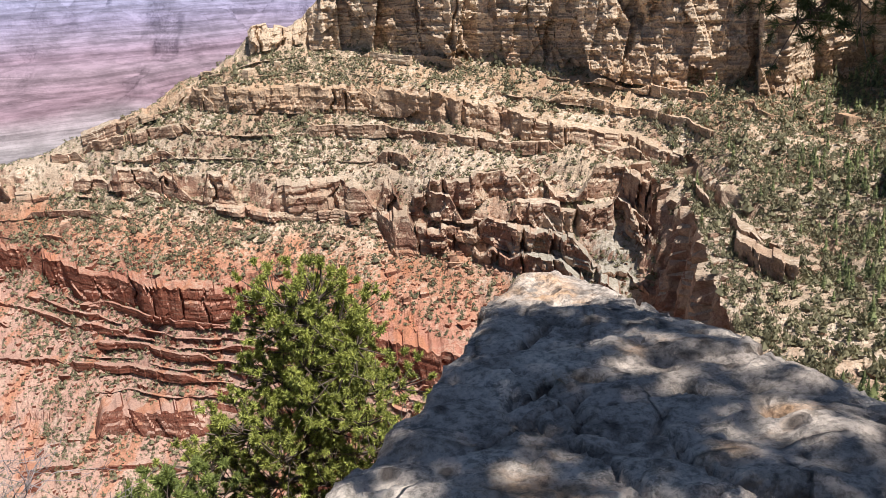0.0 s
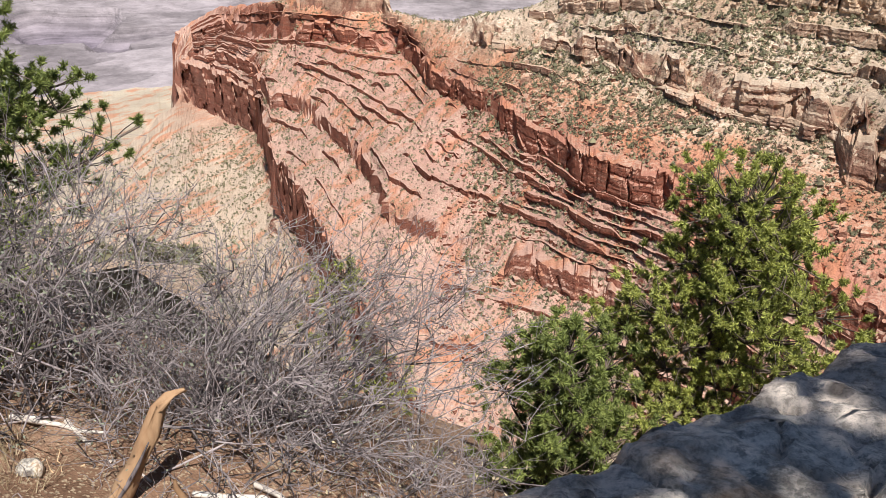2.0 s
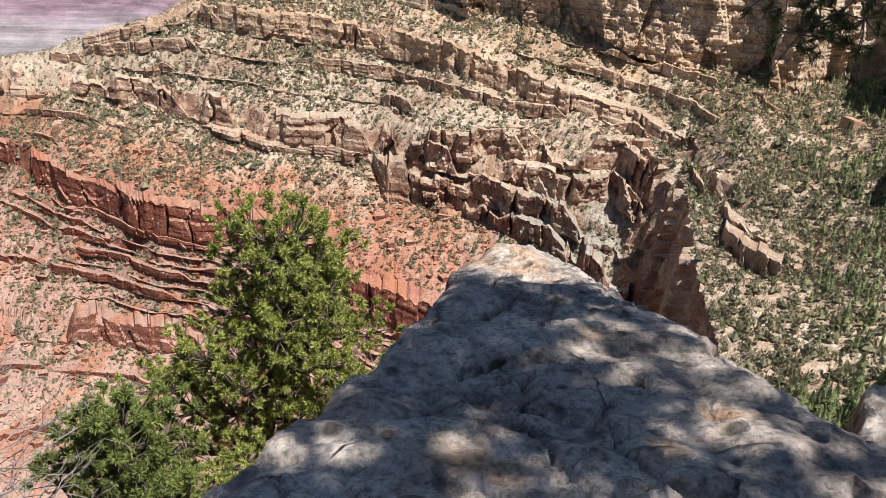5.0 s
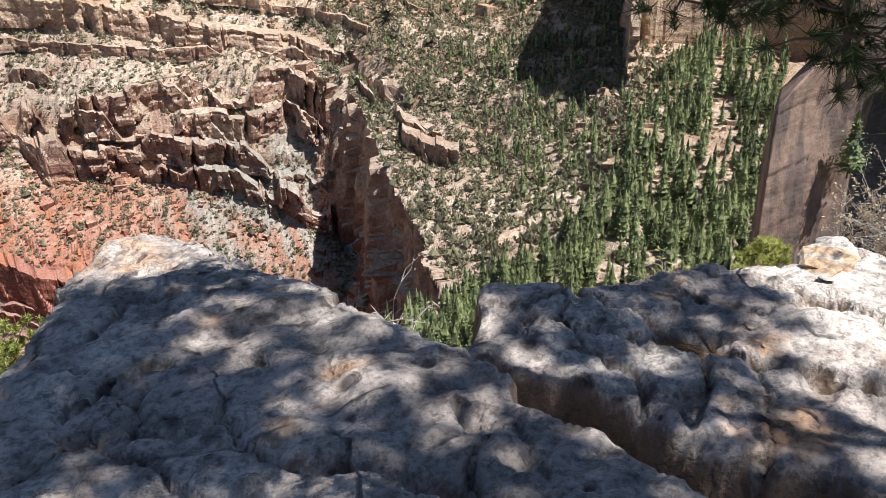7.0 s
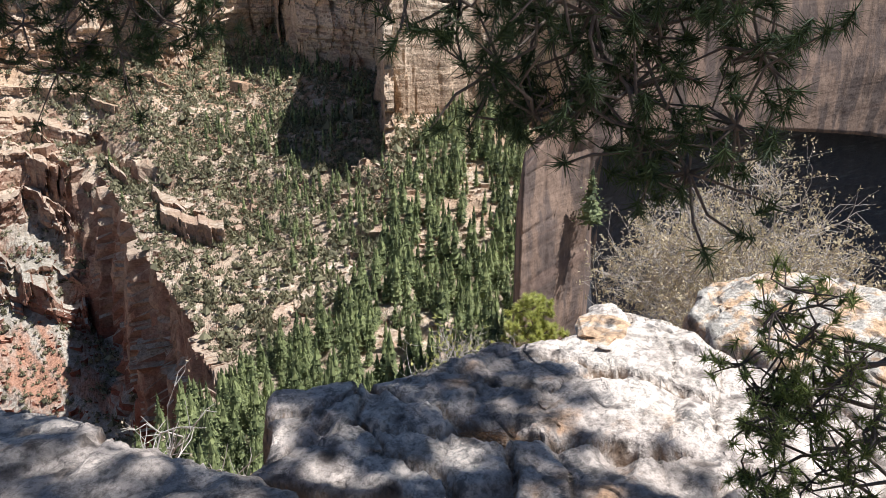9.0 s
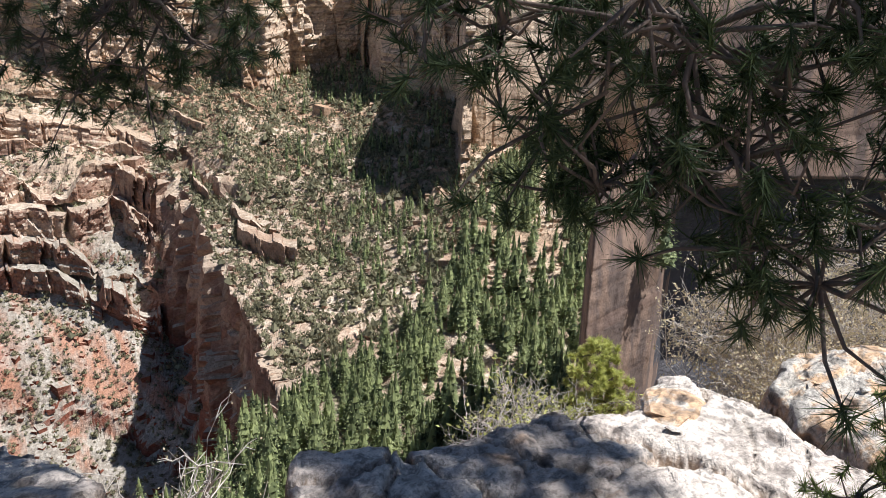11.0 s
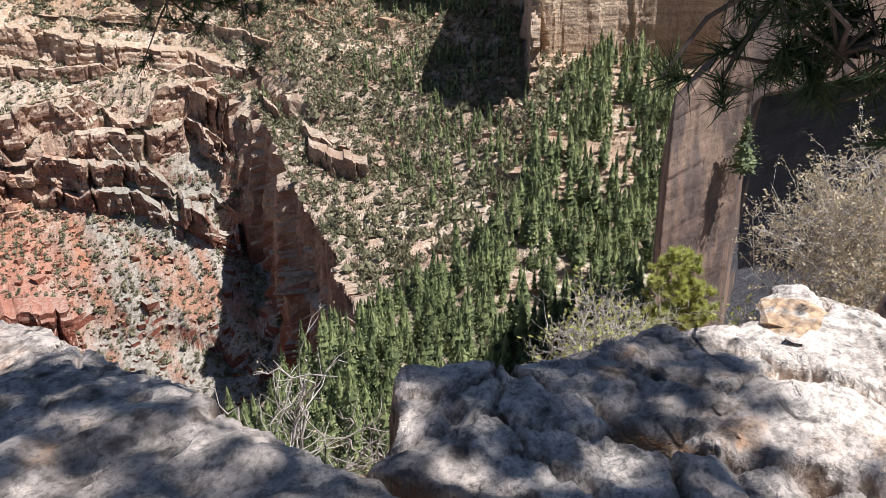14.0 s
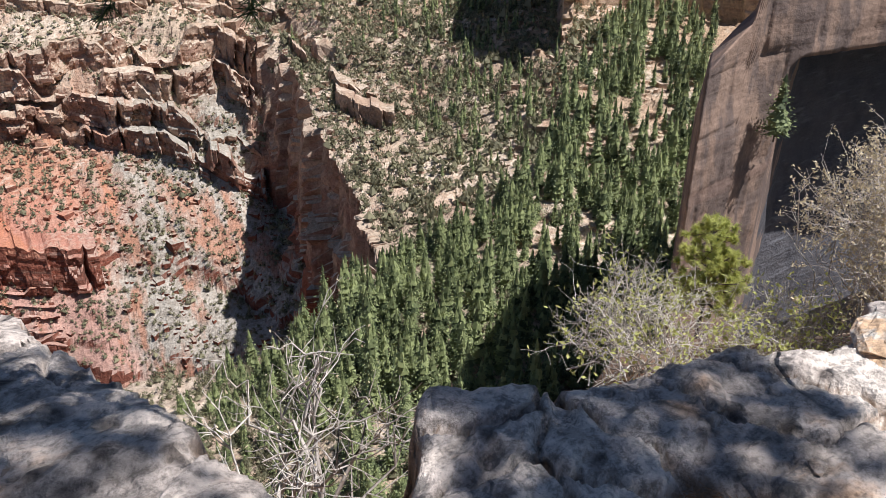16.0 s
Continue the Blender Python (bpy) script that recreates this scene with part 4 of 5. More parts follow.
# ---- bands of hard rock standing out of the slopes ----
def band(low, high, left, right, seed, share=0.0, tall=None, block=11.0, deep=4.5, beds=3.0, rows=16, whole=0.6, label="blocky cliff band of layered rock split by joints", lean=0.35):
    """A cliff from one line of the strata to another, or a thin ledge part of the way up between them: jointed blocks, bed upon bed, with flat tops."""
    azimuth = np.arange(left, right, -0.085)

    def at(k):
        return np.interp(azimuth, LAND[k][0], LAND[k][1]) + 0.3 * k, np.interp(azimuth, LAND[k][0], LAND[k][2])

    (d0, z0), (d1, z1) = at(low), at(high)
    slope = np.clip((z1 - z0) / np.maximum(d1 - d0, 1), 0.1, 5)
    if tall:
        size = tall * np.interp(d0, [300, 1000], [0.8, 1.05])
        d0, z0 = d0 + share * (d1 - d0), z0 + share * (z1 - z0)
        d1, z1 = d0 + 0.35 * size, z0 + size
    turn = np.radians(azimuth)

    def push(d):
        x, y = -np.sin(turn) * d, np.cos(turn) * d
        return d - np.clip((d - 60) / 200, 0, 1) * np.interp(d, [300, 700, 1300], [0.7, 1.0, 1.5]) * spur(x, y)

    r0, r1 = push(d0), push(d1)
    scale = np.interp(d0, [300, 700, 1300], [0.8, 1.0, 1.6])
    run = np.concatenate([[0], np.cumsum(np.hypot(np.diff(turn) * d0[1:], 0.7 * np.diff(r0)))]) / scale
    here = np.clip((whole + 0.9 * fractal(run / 55, run * 0 + seed, 3, seed)) * 2.2, 0, 1)
    block_top, _ = blocks(run / block, run * 0 + 0.5, seed + 1)
    high_z = z1 - z0
    lift = (0.16 * block_top + 0.07 * grain2(run / 4, run * 0, seed + 2)) * np.minimum(high_z, 22) - (1 - here) * (high_z + 3)
    s = np.linspace(0, 1, rows)[None]
    foot = z0 - 3 - 0.1 * high_z
    z = foot[:, None] * (1 - s) + (z1 + lift)[:, None] * s
    along = run[:, None] + 0 * z
    up = (z - z0[:, None]) / scale[:, None]
    wander = along + 1.5 * grain2(along / 9, up / 9, seed + 3)
    large, _ = blocks(wander / block, up / (block * 2.2), seed + 4)
    small, _ = blocks(wander / (block * 0.36), up / (block * 0.5), seed + 5)
    layer = lattice(np.floor(up / beds + 0.5 * grain2(along / 60, 0 * up, seed + 6)), np.floor(along / (2.5 * block)), 0, seed + 7)
    cleft = np.clip(1 - np.abs(grain2(along / (1.6 * block) + 0.25 * grain2(along / 7, up / 9, seed + 8), up / 200, seed + 9)) / 0.13, 0, 1)
    jut = deep * (0.95 * large + 0.2 * small + 0.2 * layer + 1.9 * cleft - 0.5)
    rise = np.clip(up * scale[:, None] / np.maximum(high_z, 1)[:, None], 0, 1)
    r = r0[:, None] - 1.0 + (r1 - r0)[:, None] * lean * rise + scale[:, None] * jut
    # flat tops running back into the slope above
    back = []
    reach = np.clip(high_z / slope, 3, 12) if tall else 6 + 0 * slope
    for step, sink in ((0.1, 0.0), (0.6, 0.1), (1.5, 0.6)):
        q = np.maximum(push(d1 + step * reach * scale), r[:, -1] + step * 0.6 * reach + 0.3)
        back.append((q, z[:, -1] + np.clip(slope, 0, 0.6) * (step * reach * 0.5 * (0 if tall else 1)) - sink * reach * 0.4 * scale - 0.6 * np.abs(lift) * (step > 0.5)))
    r = np.concatenate([r] + [q[:, None] for q, _ in back], 1)
    z = np.concatenate([z] + [h[:, None] for _, h in back], 1)
    a = turn[:, None]
    tagged(sheet("cliff_band", np.stack([-np.sin(a) * r, np.cos(a) * r, z], -1), ROCKY, False), label, "cliff", kind="structure")


RED = "dark red layered ledge standing out of the slope"
PALE_BAND = "tan and brown jointed cliff band with shadowed clefts"
band(5, 6, 51, 34, 1010, block=16, deep=6, beds=7, rows=20, whole=1.0, label="tall dark red limestone cliff with shadowed clefts")
band(7, 8, 50, 1, 1020, block=14, deep=2.6, beds=2.4, whole=0.35, label=RED)
band(9, 10, 50, -1.5, 1030, block=17, deep=3.6, beds=2.6, rows=18, whole=0.7, label=RED)
for k, (low, high, share, tall) in enumerate(((6, 7, 0.35, 1.8), (6, 7, 0.75, 2.2), (8, 9, 0.12, 1.6), (8, 9, 0.28, 2.6), (8, 9, 0.42, 1.5), (8, 9, 0.52, 2.0), (8, 9, 0.66, 3.0), (8, 9, 0.78, 1.6), (8, 9, 0.90, 2.0), (10, 11, 0.3, 1.8), (10, 11, 0.7, 1.8))):
    band(low, high, 50, 2 if low < 10 else 22, 1100 + 20 * k, share, tall, block=13, deep=1.3, beds=1.1, rows=7, whole=0.04, label=RED)
band(11, 12, 29.5, 3, 1040, block=21, deep=5.5, beds=3.6, rows=18, whole=0.5, label=PALE_BAND)
band(12, 13, 31, 3, 1050, block=17, deep=5.0, beds=3.0, rows=18, whole=0.2, label=PALE_BAND)
for k, (low, share, tall, whole) in enumerate(((11, 0.0, 17.0, 0.45), (11, 0.5, 13.0, 0.1), (12, 0.0, 13.0, 0.2), (12, 0.5, 16.0, 0.45))):
    band(low, low + 1, 3.2, -14, 1400 + 20 * k, share, tall, block=12, deep=6.0, beds=4.0, rows=18, whole=whole, label=PALE_BAND)
band(16, 17, 13.6, 8.6, 1070, block=8, deep=4.5, beds=3.2, rows=22, whole=1.2, label="cream stepped towers at the end of the rim cliff")
band(14, 15, 25, -16, 1060, block=14, deep=4.0, beds=2.4, rows=14, whole=0.32, label=PALE_BAND)
for k, (low, high, share, tall, left, right) in enumerate(((13, 14, 0.3, 5.0, 27, -12), (13, 14, 0.65, 6.0, 27, -24), (15, 16, 0.35, 3.5, 17, -18), (15, 16, 0.7, 4.0, 17, -26), (13, 14, 0.80, 4.5, -18, -26.5))):
    band(low, high, left, right, 1300 + 20 * k, share, tall, block=11, deep=2.2, beds=1.6, rows=8, whole=0.02, label=PALE_BAND)


# ---- fallen blocks on the canyon slopes ----
def block(rng):
    """An angular block of stone, one unit long."""
    corner = np.array([(x, y, z) for z in (-0.3, 0.35) for x, y in ((-0.5, -0.4), (0.5, -0.4), (0.5, 0.4), (-0.5, 0.4))])
    faces = [(0, 2, 1), (0, 3, 2), (4, 5, 6), (4, 6, 7), (0, 1, 5), (0, 5, 4), (1, 2, 6), (1, 6, 5), (2, 3, 7), (2, 7, 6), (3, 0, 4), (3, 4, 7)]
    return corner * rng.uniform(0.55, 1.15, (8, 3)) + rng.normal(size=(8, 3)) * 0.05, np.array(faces)


# ---- scrub and trees on the canyon slopes ----
def clump(rng, sprays):
    """A bush of small pointed sprays over a ragged core, in two or three heads."""
    verts, tris = lump(rng, 1, 5, 0.3)
    verts = verts * (0.62, 0.62, 0.8)
    heads = rng.normal(size=(3, 3)) * (0.13, 0.13, 0.06)
    c = unit(rng.normal(size=(sprays, 3)))
    c[:, 2] = np.abs(c[:, 2]) * 1.1 - 0.1
    small = min(1.0, 3.2 / np.sqrt(sprays))
    root = c * (0.27, 0.27, 0.32) * rng.uniform(0.75, 1.1, (sprays, 1)) + (0, 0, 0.22) + heads[rng.integers(0, 3, sprays)]
    tip = root + unit(c + (0, 0, 0.4) + 0.6 * rng.normal(size=c.shape)) * rng.uniform(0.18, 0.34, (sprays, 1)) * (0.35 + 0.65 * small)
    side = unit(np.cross(c, rng.normal(size=c.shape))) * 0.13 * small
    k = len(verts) + np.arange(sprays)[:, None] * 3
    return np.concatenate([verts, np.stack([root - side, root + side, tip], 1).reshape(-1, 3)]), np.concatenate([tris, k + [[0, 1, 2]]])


def scattered(name, rng, spots, sizes, shapes, material, label, category):
    """Many plants in one mesh, each turned and sized by itself."""
    verts, tris, base = [], [], 0
    pick = rng.integers(0, len(shapes), len(spots))
    for k, (v, t) in enumerate(shapes):
        at, size = spots[pick == k], sizes[pick == k]
        turn = rng.uniform(0, 2 * np.pi, len(at))
        c, s = np.cos(turn)[:, None], np.sin(turn)[:, None]
        x, y = v[None, :, 0] * c - v[None, :, 1] * s, v[None, :, 0] * s + v[None, :, 1] * c
        tall = rng.uniform(0.85, 1.5, len(at))[:, None]
        every = np.stack([x, y, v[None, :, 2] * tall], -1) * size[:, None, None] + at[:, None]
        verts.append(every.reshape(-1, 3))
        tris.append((t[None] + (base + np.arange(len(at)) * len(v))[:, None, None]).reshape(-1, 3))
        base += len(at) * len(v)
    return tagged(packed(name, np.concatenate(verts), np.concatenate(tris), material), label, category, kind="stuff")


rng = np.random.default_rng(5)


def on_land(azimuth, radius):
    return np.stack([-np.sin(np.radians(azimuth)) * radius, np.cos(np.radians(azimuth)) * radius, land_height(azimuth, radius)], -1)


def gentle(azimuth, radius, most):
    rise = np.abs(land_height(azimuth, radius + 1.5) - land_height(azimuth, radius - 1.5)) / 3
    across = 1.5 / radius * 57.3
    tilt = np.abs(land_height(azimuth + across, radius) - land_height(azimuth - across, radius)) / 3
    return (rise < most) & (tilt < most)


def strewn(count, left, right, inner, outer, most, clumping, seed):
    """Bearings and distances spread evenly over the ground, thinned in patches and on cliffs."""
    a = rng.uniform(right, left, count)
    r = np.sqrt(rng.uniform(inner**2, outer**2, count))
    x, y = -np.sin(np.radians(a)) * r, np.cos(np.radians(a)) * r
    gully = np.abs(grain2((x + 0.35 * y) / 21 + 0.5 * grain2(x / 30, y / 30, 81), y / 85, 82))
    keep = (fractal((x + 0.35 * y) / 26, y / 80, 3, seed) + 1.3 * np.clip(1 - gully / 0.25, 0, 1) - 0.45 + 0.8 * fractal(x / 13, y / 13, 2, seed + 5)) > rng.uniform(-clumping, 0.9, count)
    a, r = a[keep], r[keep]
    keep = gentle(a, r, most)
    return a[keep], r[keep]


def in_fir_wood(a, r):
    edge = np.interp(r, [140, 168, 186, 200, 236, 263, 380, 430], [-1.0, -5.0, -16, -22.5, -32.0, -35.3, -40, -42])
    return (a < edge) & (r < 440)


rng = np.random.default_rng(6)
a, r = strewn(21000, 33, -44, 215, 720, 2.2, 1.3, 861)
scattered("talus_blocks", rng, on_land(a, r), rng.lognormal(0.0, 0.5, len(a)) * np.interp(r, [215, 700], [1.5, 2.3]), [block(rng) for _ in range(8)], ROCKY, "angular pale limestone blocks fallen on the slopes", "rubble")
a, r = strewn(46000, 31, -45, 200, 740, 1.5, 3.2, 801)
keep = ~in_fir_wood(a, r)
a, r = a[keep], r[keep]
close = r < 430
shapes = [clump(rng, 20) for _ in range(6)]
size = rng.lognormal(0.0, 0.38, len(a)) * np.where(a < -14, 3.0, np.interp(r, [300, 480, 650], [1.9, 2.4, 3.3]))
scattered("pinyon_scrub", rng, on_land(a, r)[close], size[close], shapes, SCRUB, "dark olive pinyon and juniper bushes dotting the slopes", "bush")
shapes = [clump(rng, 7) for _ in range(5)]
scattered("pinyon_scrub", rng, on_land(a, r)[~close], size[~close], shapes, SCRUB, "olive scrub dotting the upper canyon slopes", "bush")
a, r = strewn(6500, -14, -45, 205, 580, 1.8, 2.2, 811)
keep = ~in_fir_wood(a, r)
a, r = a[keep], r[keep]
scattered("pinyon_scrub", rng, on_land(a, r), rng.lognormal(0.0, 0.35, len(a)) * 3.0, shapes, SCRUB, "grey-green pinyon and juniper on the wooded bench", "bush")
a, r = strewn(40000, 60, 6, 310, 1150, 2.0, 4.5, 821)
keep = rng.uniform(0, 1, len(a)) < np.interp(a, [47, 58], [1.0, 0.05])
a, r = a[keep], r[keep]
shapes = [clump(rng, 4) for _ in range(5)]
scattered("desert_scrub", rng, on_land(a, r), rng.lognormal(0.0, 0.3, len(a)) * np.interp(r, [400, 1000], [1.75, 3.0]), shapes, SCRUB, "small grey-green desert shrubs on red slopes", "bush")


def fir_shape(rng, tiers, sprays):
    """Crown of a fir, one unit tall: ragged dark skirts, tier under tier, set all over with small sprays that point out and down."""
    verts, tris = [], []
    wide = rng.uniform(0.23, 0.31)

    def reach(h):
        return wide * min(1.0, 0.55 + 3.5 * h) * (1.0 - h) ** 0.85 + 0.004

    for i in range(tiers):
        h = 0.08 + 0.86 * i / tiers
        k, sides = len(verts), 6
        verts.append((0, 0, min(h + 1.5 / tiers, 0.98)))
        for j in range(sides):
            a = 2 * np.pi * (j + rng.uniform(-0.3, 0.3)) / sides + 1.3 * i
            q = reach(h) * rng.uniform(0.45, 0.95)
            verts.append((np.cos(a) * q, np.sin(a) * q, h - rng.uniform(-0.01, 0.03)))
        tris += [(k, k + 1 + j, k + 1 + (j + 1) % sides) for j in range(sides)]
    for i in range(sprays):
        h = 0.05 + 0.93 * (1 - np.sqrt(1 - (i + 0.5) / sprays * 0.995))
        a = 2.39996 * i + rng.uniform(-0.5, 0.5)
        tier = 1.0 + 0.28 * np.sin(h * tiers * 6.28 + 1.5 * np.sin(3 * a))
        q = reach(h) * rng.uniform(0.6, 1.0) * tier
        out, side = np.array([np.cos(a), np.sin(a), 0]), np.array([-np.sin(a), np.cos(a), 0])
        size = rng.uniform(0.026, 0.05) * (1.15 - 0.6 * h)
        root = out * q + (0, 0, h)
        tip = root + out * size * 1.1 + side * size * rng.uniform(-0.6, 0.6) + (0, 0, size * rng.uniform(-0.7, 0.35))
        across = side * size * 0.42 + np.array([0, 0, size * rng.uniform(-0.3, 0.3)])
        k = len(verts)
        verts += [root - across, root + across, tip]
        tris.append((k, k + 1, k + 2))
    k = len(verts)
    verts += [(-0.008, 0, 0.93), (0.008, 0, 0.93), (0, 0, 1.0)]
    tris.append((k, k + 1, k + 2))
    return np.array(verts), np.array(tris)


# ---- a fir wood in the side gully ----
FIR_CROWNS = [fir_shape(rng, 12, 330) for _ in range(7)]
a = rng.uniform(-46, -1, 5300)
r = np.sqrt(rng.uniform(100**2, 440**2, 5300))
x, y = -np.sin(np.radians(a)) * r, np.cos(np.radians(a)) * r
thick = np.where(r < 200, 0.95, 0.8) + 0.45 * fractal(x / 40, y / 40, 2, 841)
keep = in_fir_wood(a, r) & (rng.uniform(0, 1, len(a)) < thick) & gentle(a, r, 1.4)
a, r = a[keep], r[keep]
spots = on_land(a, r)
size = rng.uniform(6.0, 14.0, len(a)) * np.interp(a, [-20, -10, -4], [1.0, 0.6, 0.4])
nearest = np.argsort(r)[:170]
rest = np.setdiff1d(np.arange(len(a)), nearest)
scattered("fir_wood", rng, spots[rest], size[rest], [fir_shape(rng, 9, 210) for _ in range(7)], FIR, "dense stand of dark green firs in a gully", "fir")
a, r = strewn(5200, -15, -38, 255, 600, 1.6, 1.2, 851)
x = np.interp(r, [255, 330, 430, 560, 600], [-31, -28, -27, -26, -25]) - a
keep = ~in_fir_wood(a, r) & (rng.uniform(0, 1, len(a)) < np.clip(0.05 + 1.0 * np.exp(-((x - 3) / 4.0) ** 2), 0, 1))
a, r = a[keep][:900], r[keep][:900]
scattered("fir_wood", rng, on_land(a, r), rng.uniform(3.5, 8.5, len(a)), [fir_shape(rng, 8, 150) for _ in range(4)], FIR, "scattered young firs on the wooded bench", "fir")
crown_meshes = []
for v, t in FIR_CROWNS:
    ob = packed("crown", v, t, FIR)
    crown_meshes.append(ob.data)
    bpy.data.objects.remove(ob)
v, t = tubes([([(0, 0, -0.06), (0, 0, 0.5), (0, 0, 0.97)], [0.013, 0.008, 0.001])], 6)
ob = packed("trunk", v, t, BARK, smooth=True)
fir_trunk = ob.data
bpy.data.objects.remove(ob)
for k in nearest:
    fir = thing("fir_tree", spots[k], "tall slender dark green fir in the gully", "fir", "firs in the gully")
    fir.scale = (size[k],) * 3
    fir.rotation_euler = (0, 0, rng.uniform(0, 6.28))
    new("trunk", fir_trunk).parent = fir
    new("crown", crown_meshes[int(rng.integers(6))]).parent = fir


# ---- plants on the rim ----
def pinyon(at, height, spread, tufts, material, label, seed, bare=0.1, needle=0.05):
    """A small pinyon: crooked trunk, limbs, and tufts of needles at the twig ends."""
    rng = np.random.default_rng(seed)
    tree = thing("pinyon_tree", at, label, "pine tree")
    trunk = bent(rng, (0, 0, -0.3), (0.05 * height, 0.0, height * 0.96), 9, 0.035 * height)
    v, t = tubes([(trunk, np.linspace(0.045, 0.006, 9) * height * 0.55)], 8)
    packed("trunk", v, t, BARK, tree, smooth=True)
    count = int(12 + 14 * height)
    for i in range(count):
        limbs, ends, ways = [], [], []
        h = bare + (0.97 - bare) * (i + rng.uniform(0, 1)) / count
        k = h * 8
        base = trunk[min(int(k), 7)] + (trunk[min(int(k) + 1, 8)] - trunk[min(int(k), 7)]) * (k - int(k))
        a = i * 2.4 + rng.uniform(-0.5, 0.5)
        reach = spread * ((1 - h) ** 0.85 + 0.09) * rng.uniform(0.65, 1.15)
        tip = base + np.array([np.cos(a) * reach, np.sin(a) * reach, reach * rng.uniform(0.1, 0.5)])
        path = bent(rng, base, tip, 6, 0.04 * reach, 0.08 * reach)
        limbs.append((path, np.linspace(0.016, 0.004, 6) * (0.5 + reach)))
        for _ in range(max(2, int(tufts / count / 5 * (0.35 + reach / spread)))):
            s = rng.uniform(0.2, 1.0)
            q = path[int(s * 5)]
            twig_end = q + unit(rng.normal(size=3) + (0, 0, 0.7) + 0.8 * unit(tip - base)) * rng.uniform(0.10, 0.30) * (0.4 + 0.6 * spread)
            limbs.append((bent(rng, q, twig_end, 3, 0.01), [0.005, 0.004, 0.002]))
            for _ in range(5):
                w = unit(rng.normal(size=3) * 0.8 + (0, 0, 0.6) + unit(twig_end - q))
                ends.append(twig_end + w * rng.uniform(0.0, 0.055))
                ways.append(w)
        v, t = tubes(limbs, 4)
        limb = packed("limb", v, t, BARK, tree, smooth=True)
        v, t = needle_tufts(rng, np.array(ends), np.array(ways), 32, needle * 0.82, 0.0036 + needle * 0.026)
        packed("needles", v, t, material, limb)
    return tree


pinyon((-1.26, 5.05, -2.15), 2.02, 1.20, 8600, PINYON, "young bushy pinyon pine with bright green needles beside the ledge", 11, 0.12, 0.046)
pinyon((-1.66, 3.5, -2.2), 1.5, 0.95, 5200, DIM_PINYON, "low dense pinyon pine growing below the ledge", 12, 0.1)
pinyon((-0.25, 4.3, -1.75), 1.05, 0.35, 600, PINYON, "small pinyon pine behind the ledge", 16, 0.1)
pinyon((-5.1, 2.35, -0.9), 2.5, 1.15, 4600, DIM_PINYON, "pinyon pine standing behind dead brush at the rim", 13, 0.3)


def shrub(name, at, stems, reach, height, material, label, seed, leaf=None, leaf_count=0, leaf_size=0.012, lean=(0, 0), spread_base=0.15, thick=0.007, twigs=9):
    """A twiggy shrub: crooked stems that fork again and again."""
    rng = np.random.default_rng(seed)
    bush = thing(name, at, label, "shrub")
    spots = []
    for _ in range(stems):
        paths = []
        a = rng.uniform(0, 2 * np.pi)
        out = reach * np.sqrt(rng.uniform(0.02, 1))
        start = np.array([rng.normal() * spread_base, rng.normal() * spread_base, -0.05])
        end = np.array([np.cos(a) * out + lean[0], np.sin(a) * out + lean[1], height * (1.05 - 0.6 * (out / reach) ** 2) * rng.uniform(0.55, 1.1)])
        path = bent(rng, start, end, 8, 0.035 * (height + reach), -0.08 * height)
        paths.append((path, np.linspace(1, 0.25, 8) * thick * rng.uniform(0.6, 1.5)))
        for _ in range(twigs):
            q = path[int(rng.integers(3, 8))]
            w = unit(unit(end - start) + 0.9 * rng.normal(size=3))
            long = rng.uniform(0.12, 0.34) * (0.5 + 0.5 * height)
            twig = bent(rng, q, q + w * long, 4, 0.02 * (0.5 + height))
            paths.append((twig, np.linspace(0.4, 0.13, 4) * thick))
            for _ in range(2):
                s = twig[int(rng.integers(1, 4))]
                fine = unit(w + 0.9 * rng.normal(size=3)) * long * 0.5
                paths.append(([s, s + fine * 0.5 + rng.normal(size=3) * 0.01, s + fine], np.array([0.25, 0.18, 0.1]) * thick))
                spots += [s + fine, s + fine * 0.6]
        v, t = tubes(paths, 3)
        packed("stem", v, t, material, bush, smooth=True)
    if leaf:
        pick = np.array(spots)[rng.integers(0, len(spots), leaf_count)] + rng.normal(size=(leaf_count, 3)) * 0.02
        v, t = leaves(rng, pick, leaf_size)
        packed("leaves", v, t, leaf, bush)
    return bush


# dead brush by the split stump
shrub("dead_shrub", (-2.75, 2.02, -1.0), 170, 1.15, 0.86, GREY_WOOD, "tangle of grey dead brush at the rim edge", 21, SAGE, 2600, 0.009, lean=(0.25, 0.5), spread_base=0.3, thick=0.0075, twigs=9)
shrub("dead_shrub", (-3.9, 1.75, -0.85), 140, 1.15, 1.12, GREY_WOOD, "dense leafless grey-mauve brush at the rim edge", 22, SAGE, 3600, 0.011, spread_base=0.35, thick=0.0075, twigs=8)
shrub("juniper_shrub", (-4.5, 1.6, -0.85), 50, 0.75, 0.75, GREY_WOOD, "dark green low juniper shrub among dead brush", 33, DIM_PINYON, 7000, 0.016, spread_base=0.35)
shrub("dead_shrub", (-1.75, 2.15, -1.35), 60, 0.6, 0.65, GREY_WOOD, "small leafless brush below the ledge", 23, BUDS, 500, 0.012, spread_base=0.3)
shrub("dead_shrub", (1.45, 3.9, -1.8), 15, 0.62, 1.25, PALE_WOOD, "pale grey bare twiggy shrub in the crevice", 24, BUDS, 200, 0.012, thick=0.014, twigs=7)
shrub("oak_shrub", (5.35, 5.55, -3.25), 70, 0.95, 1.05, PALE_WOOD, "open shrub with small yellow-green spring leaves", 25, OAK, 1300, 0.030, spread_base=0.4, thick=0.010)
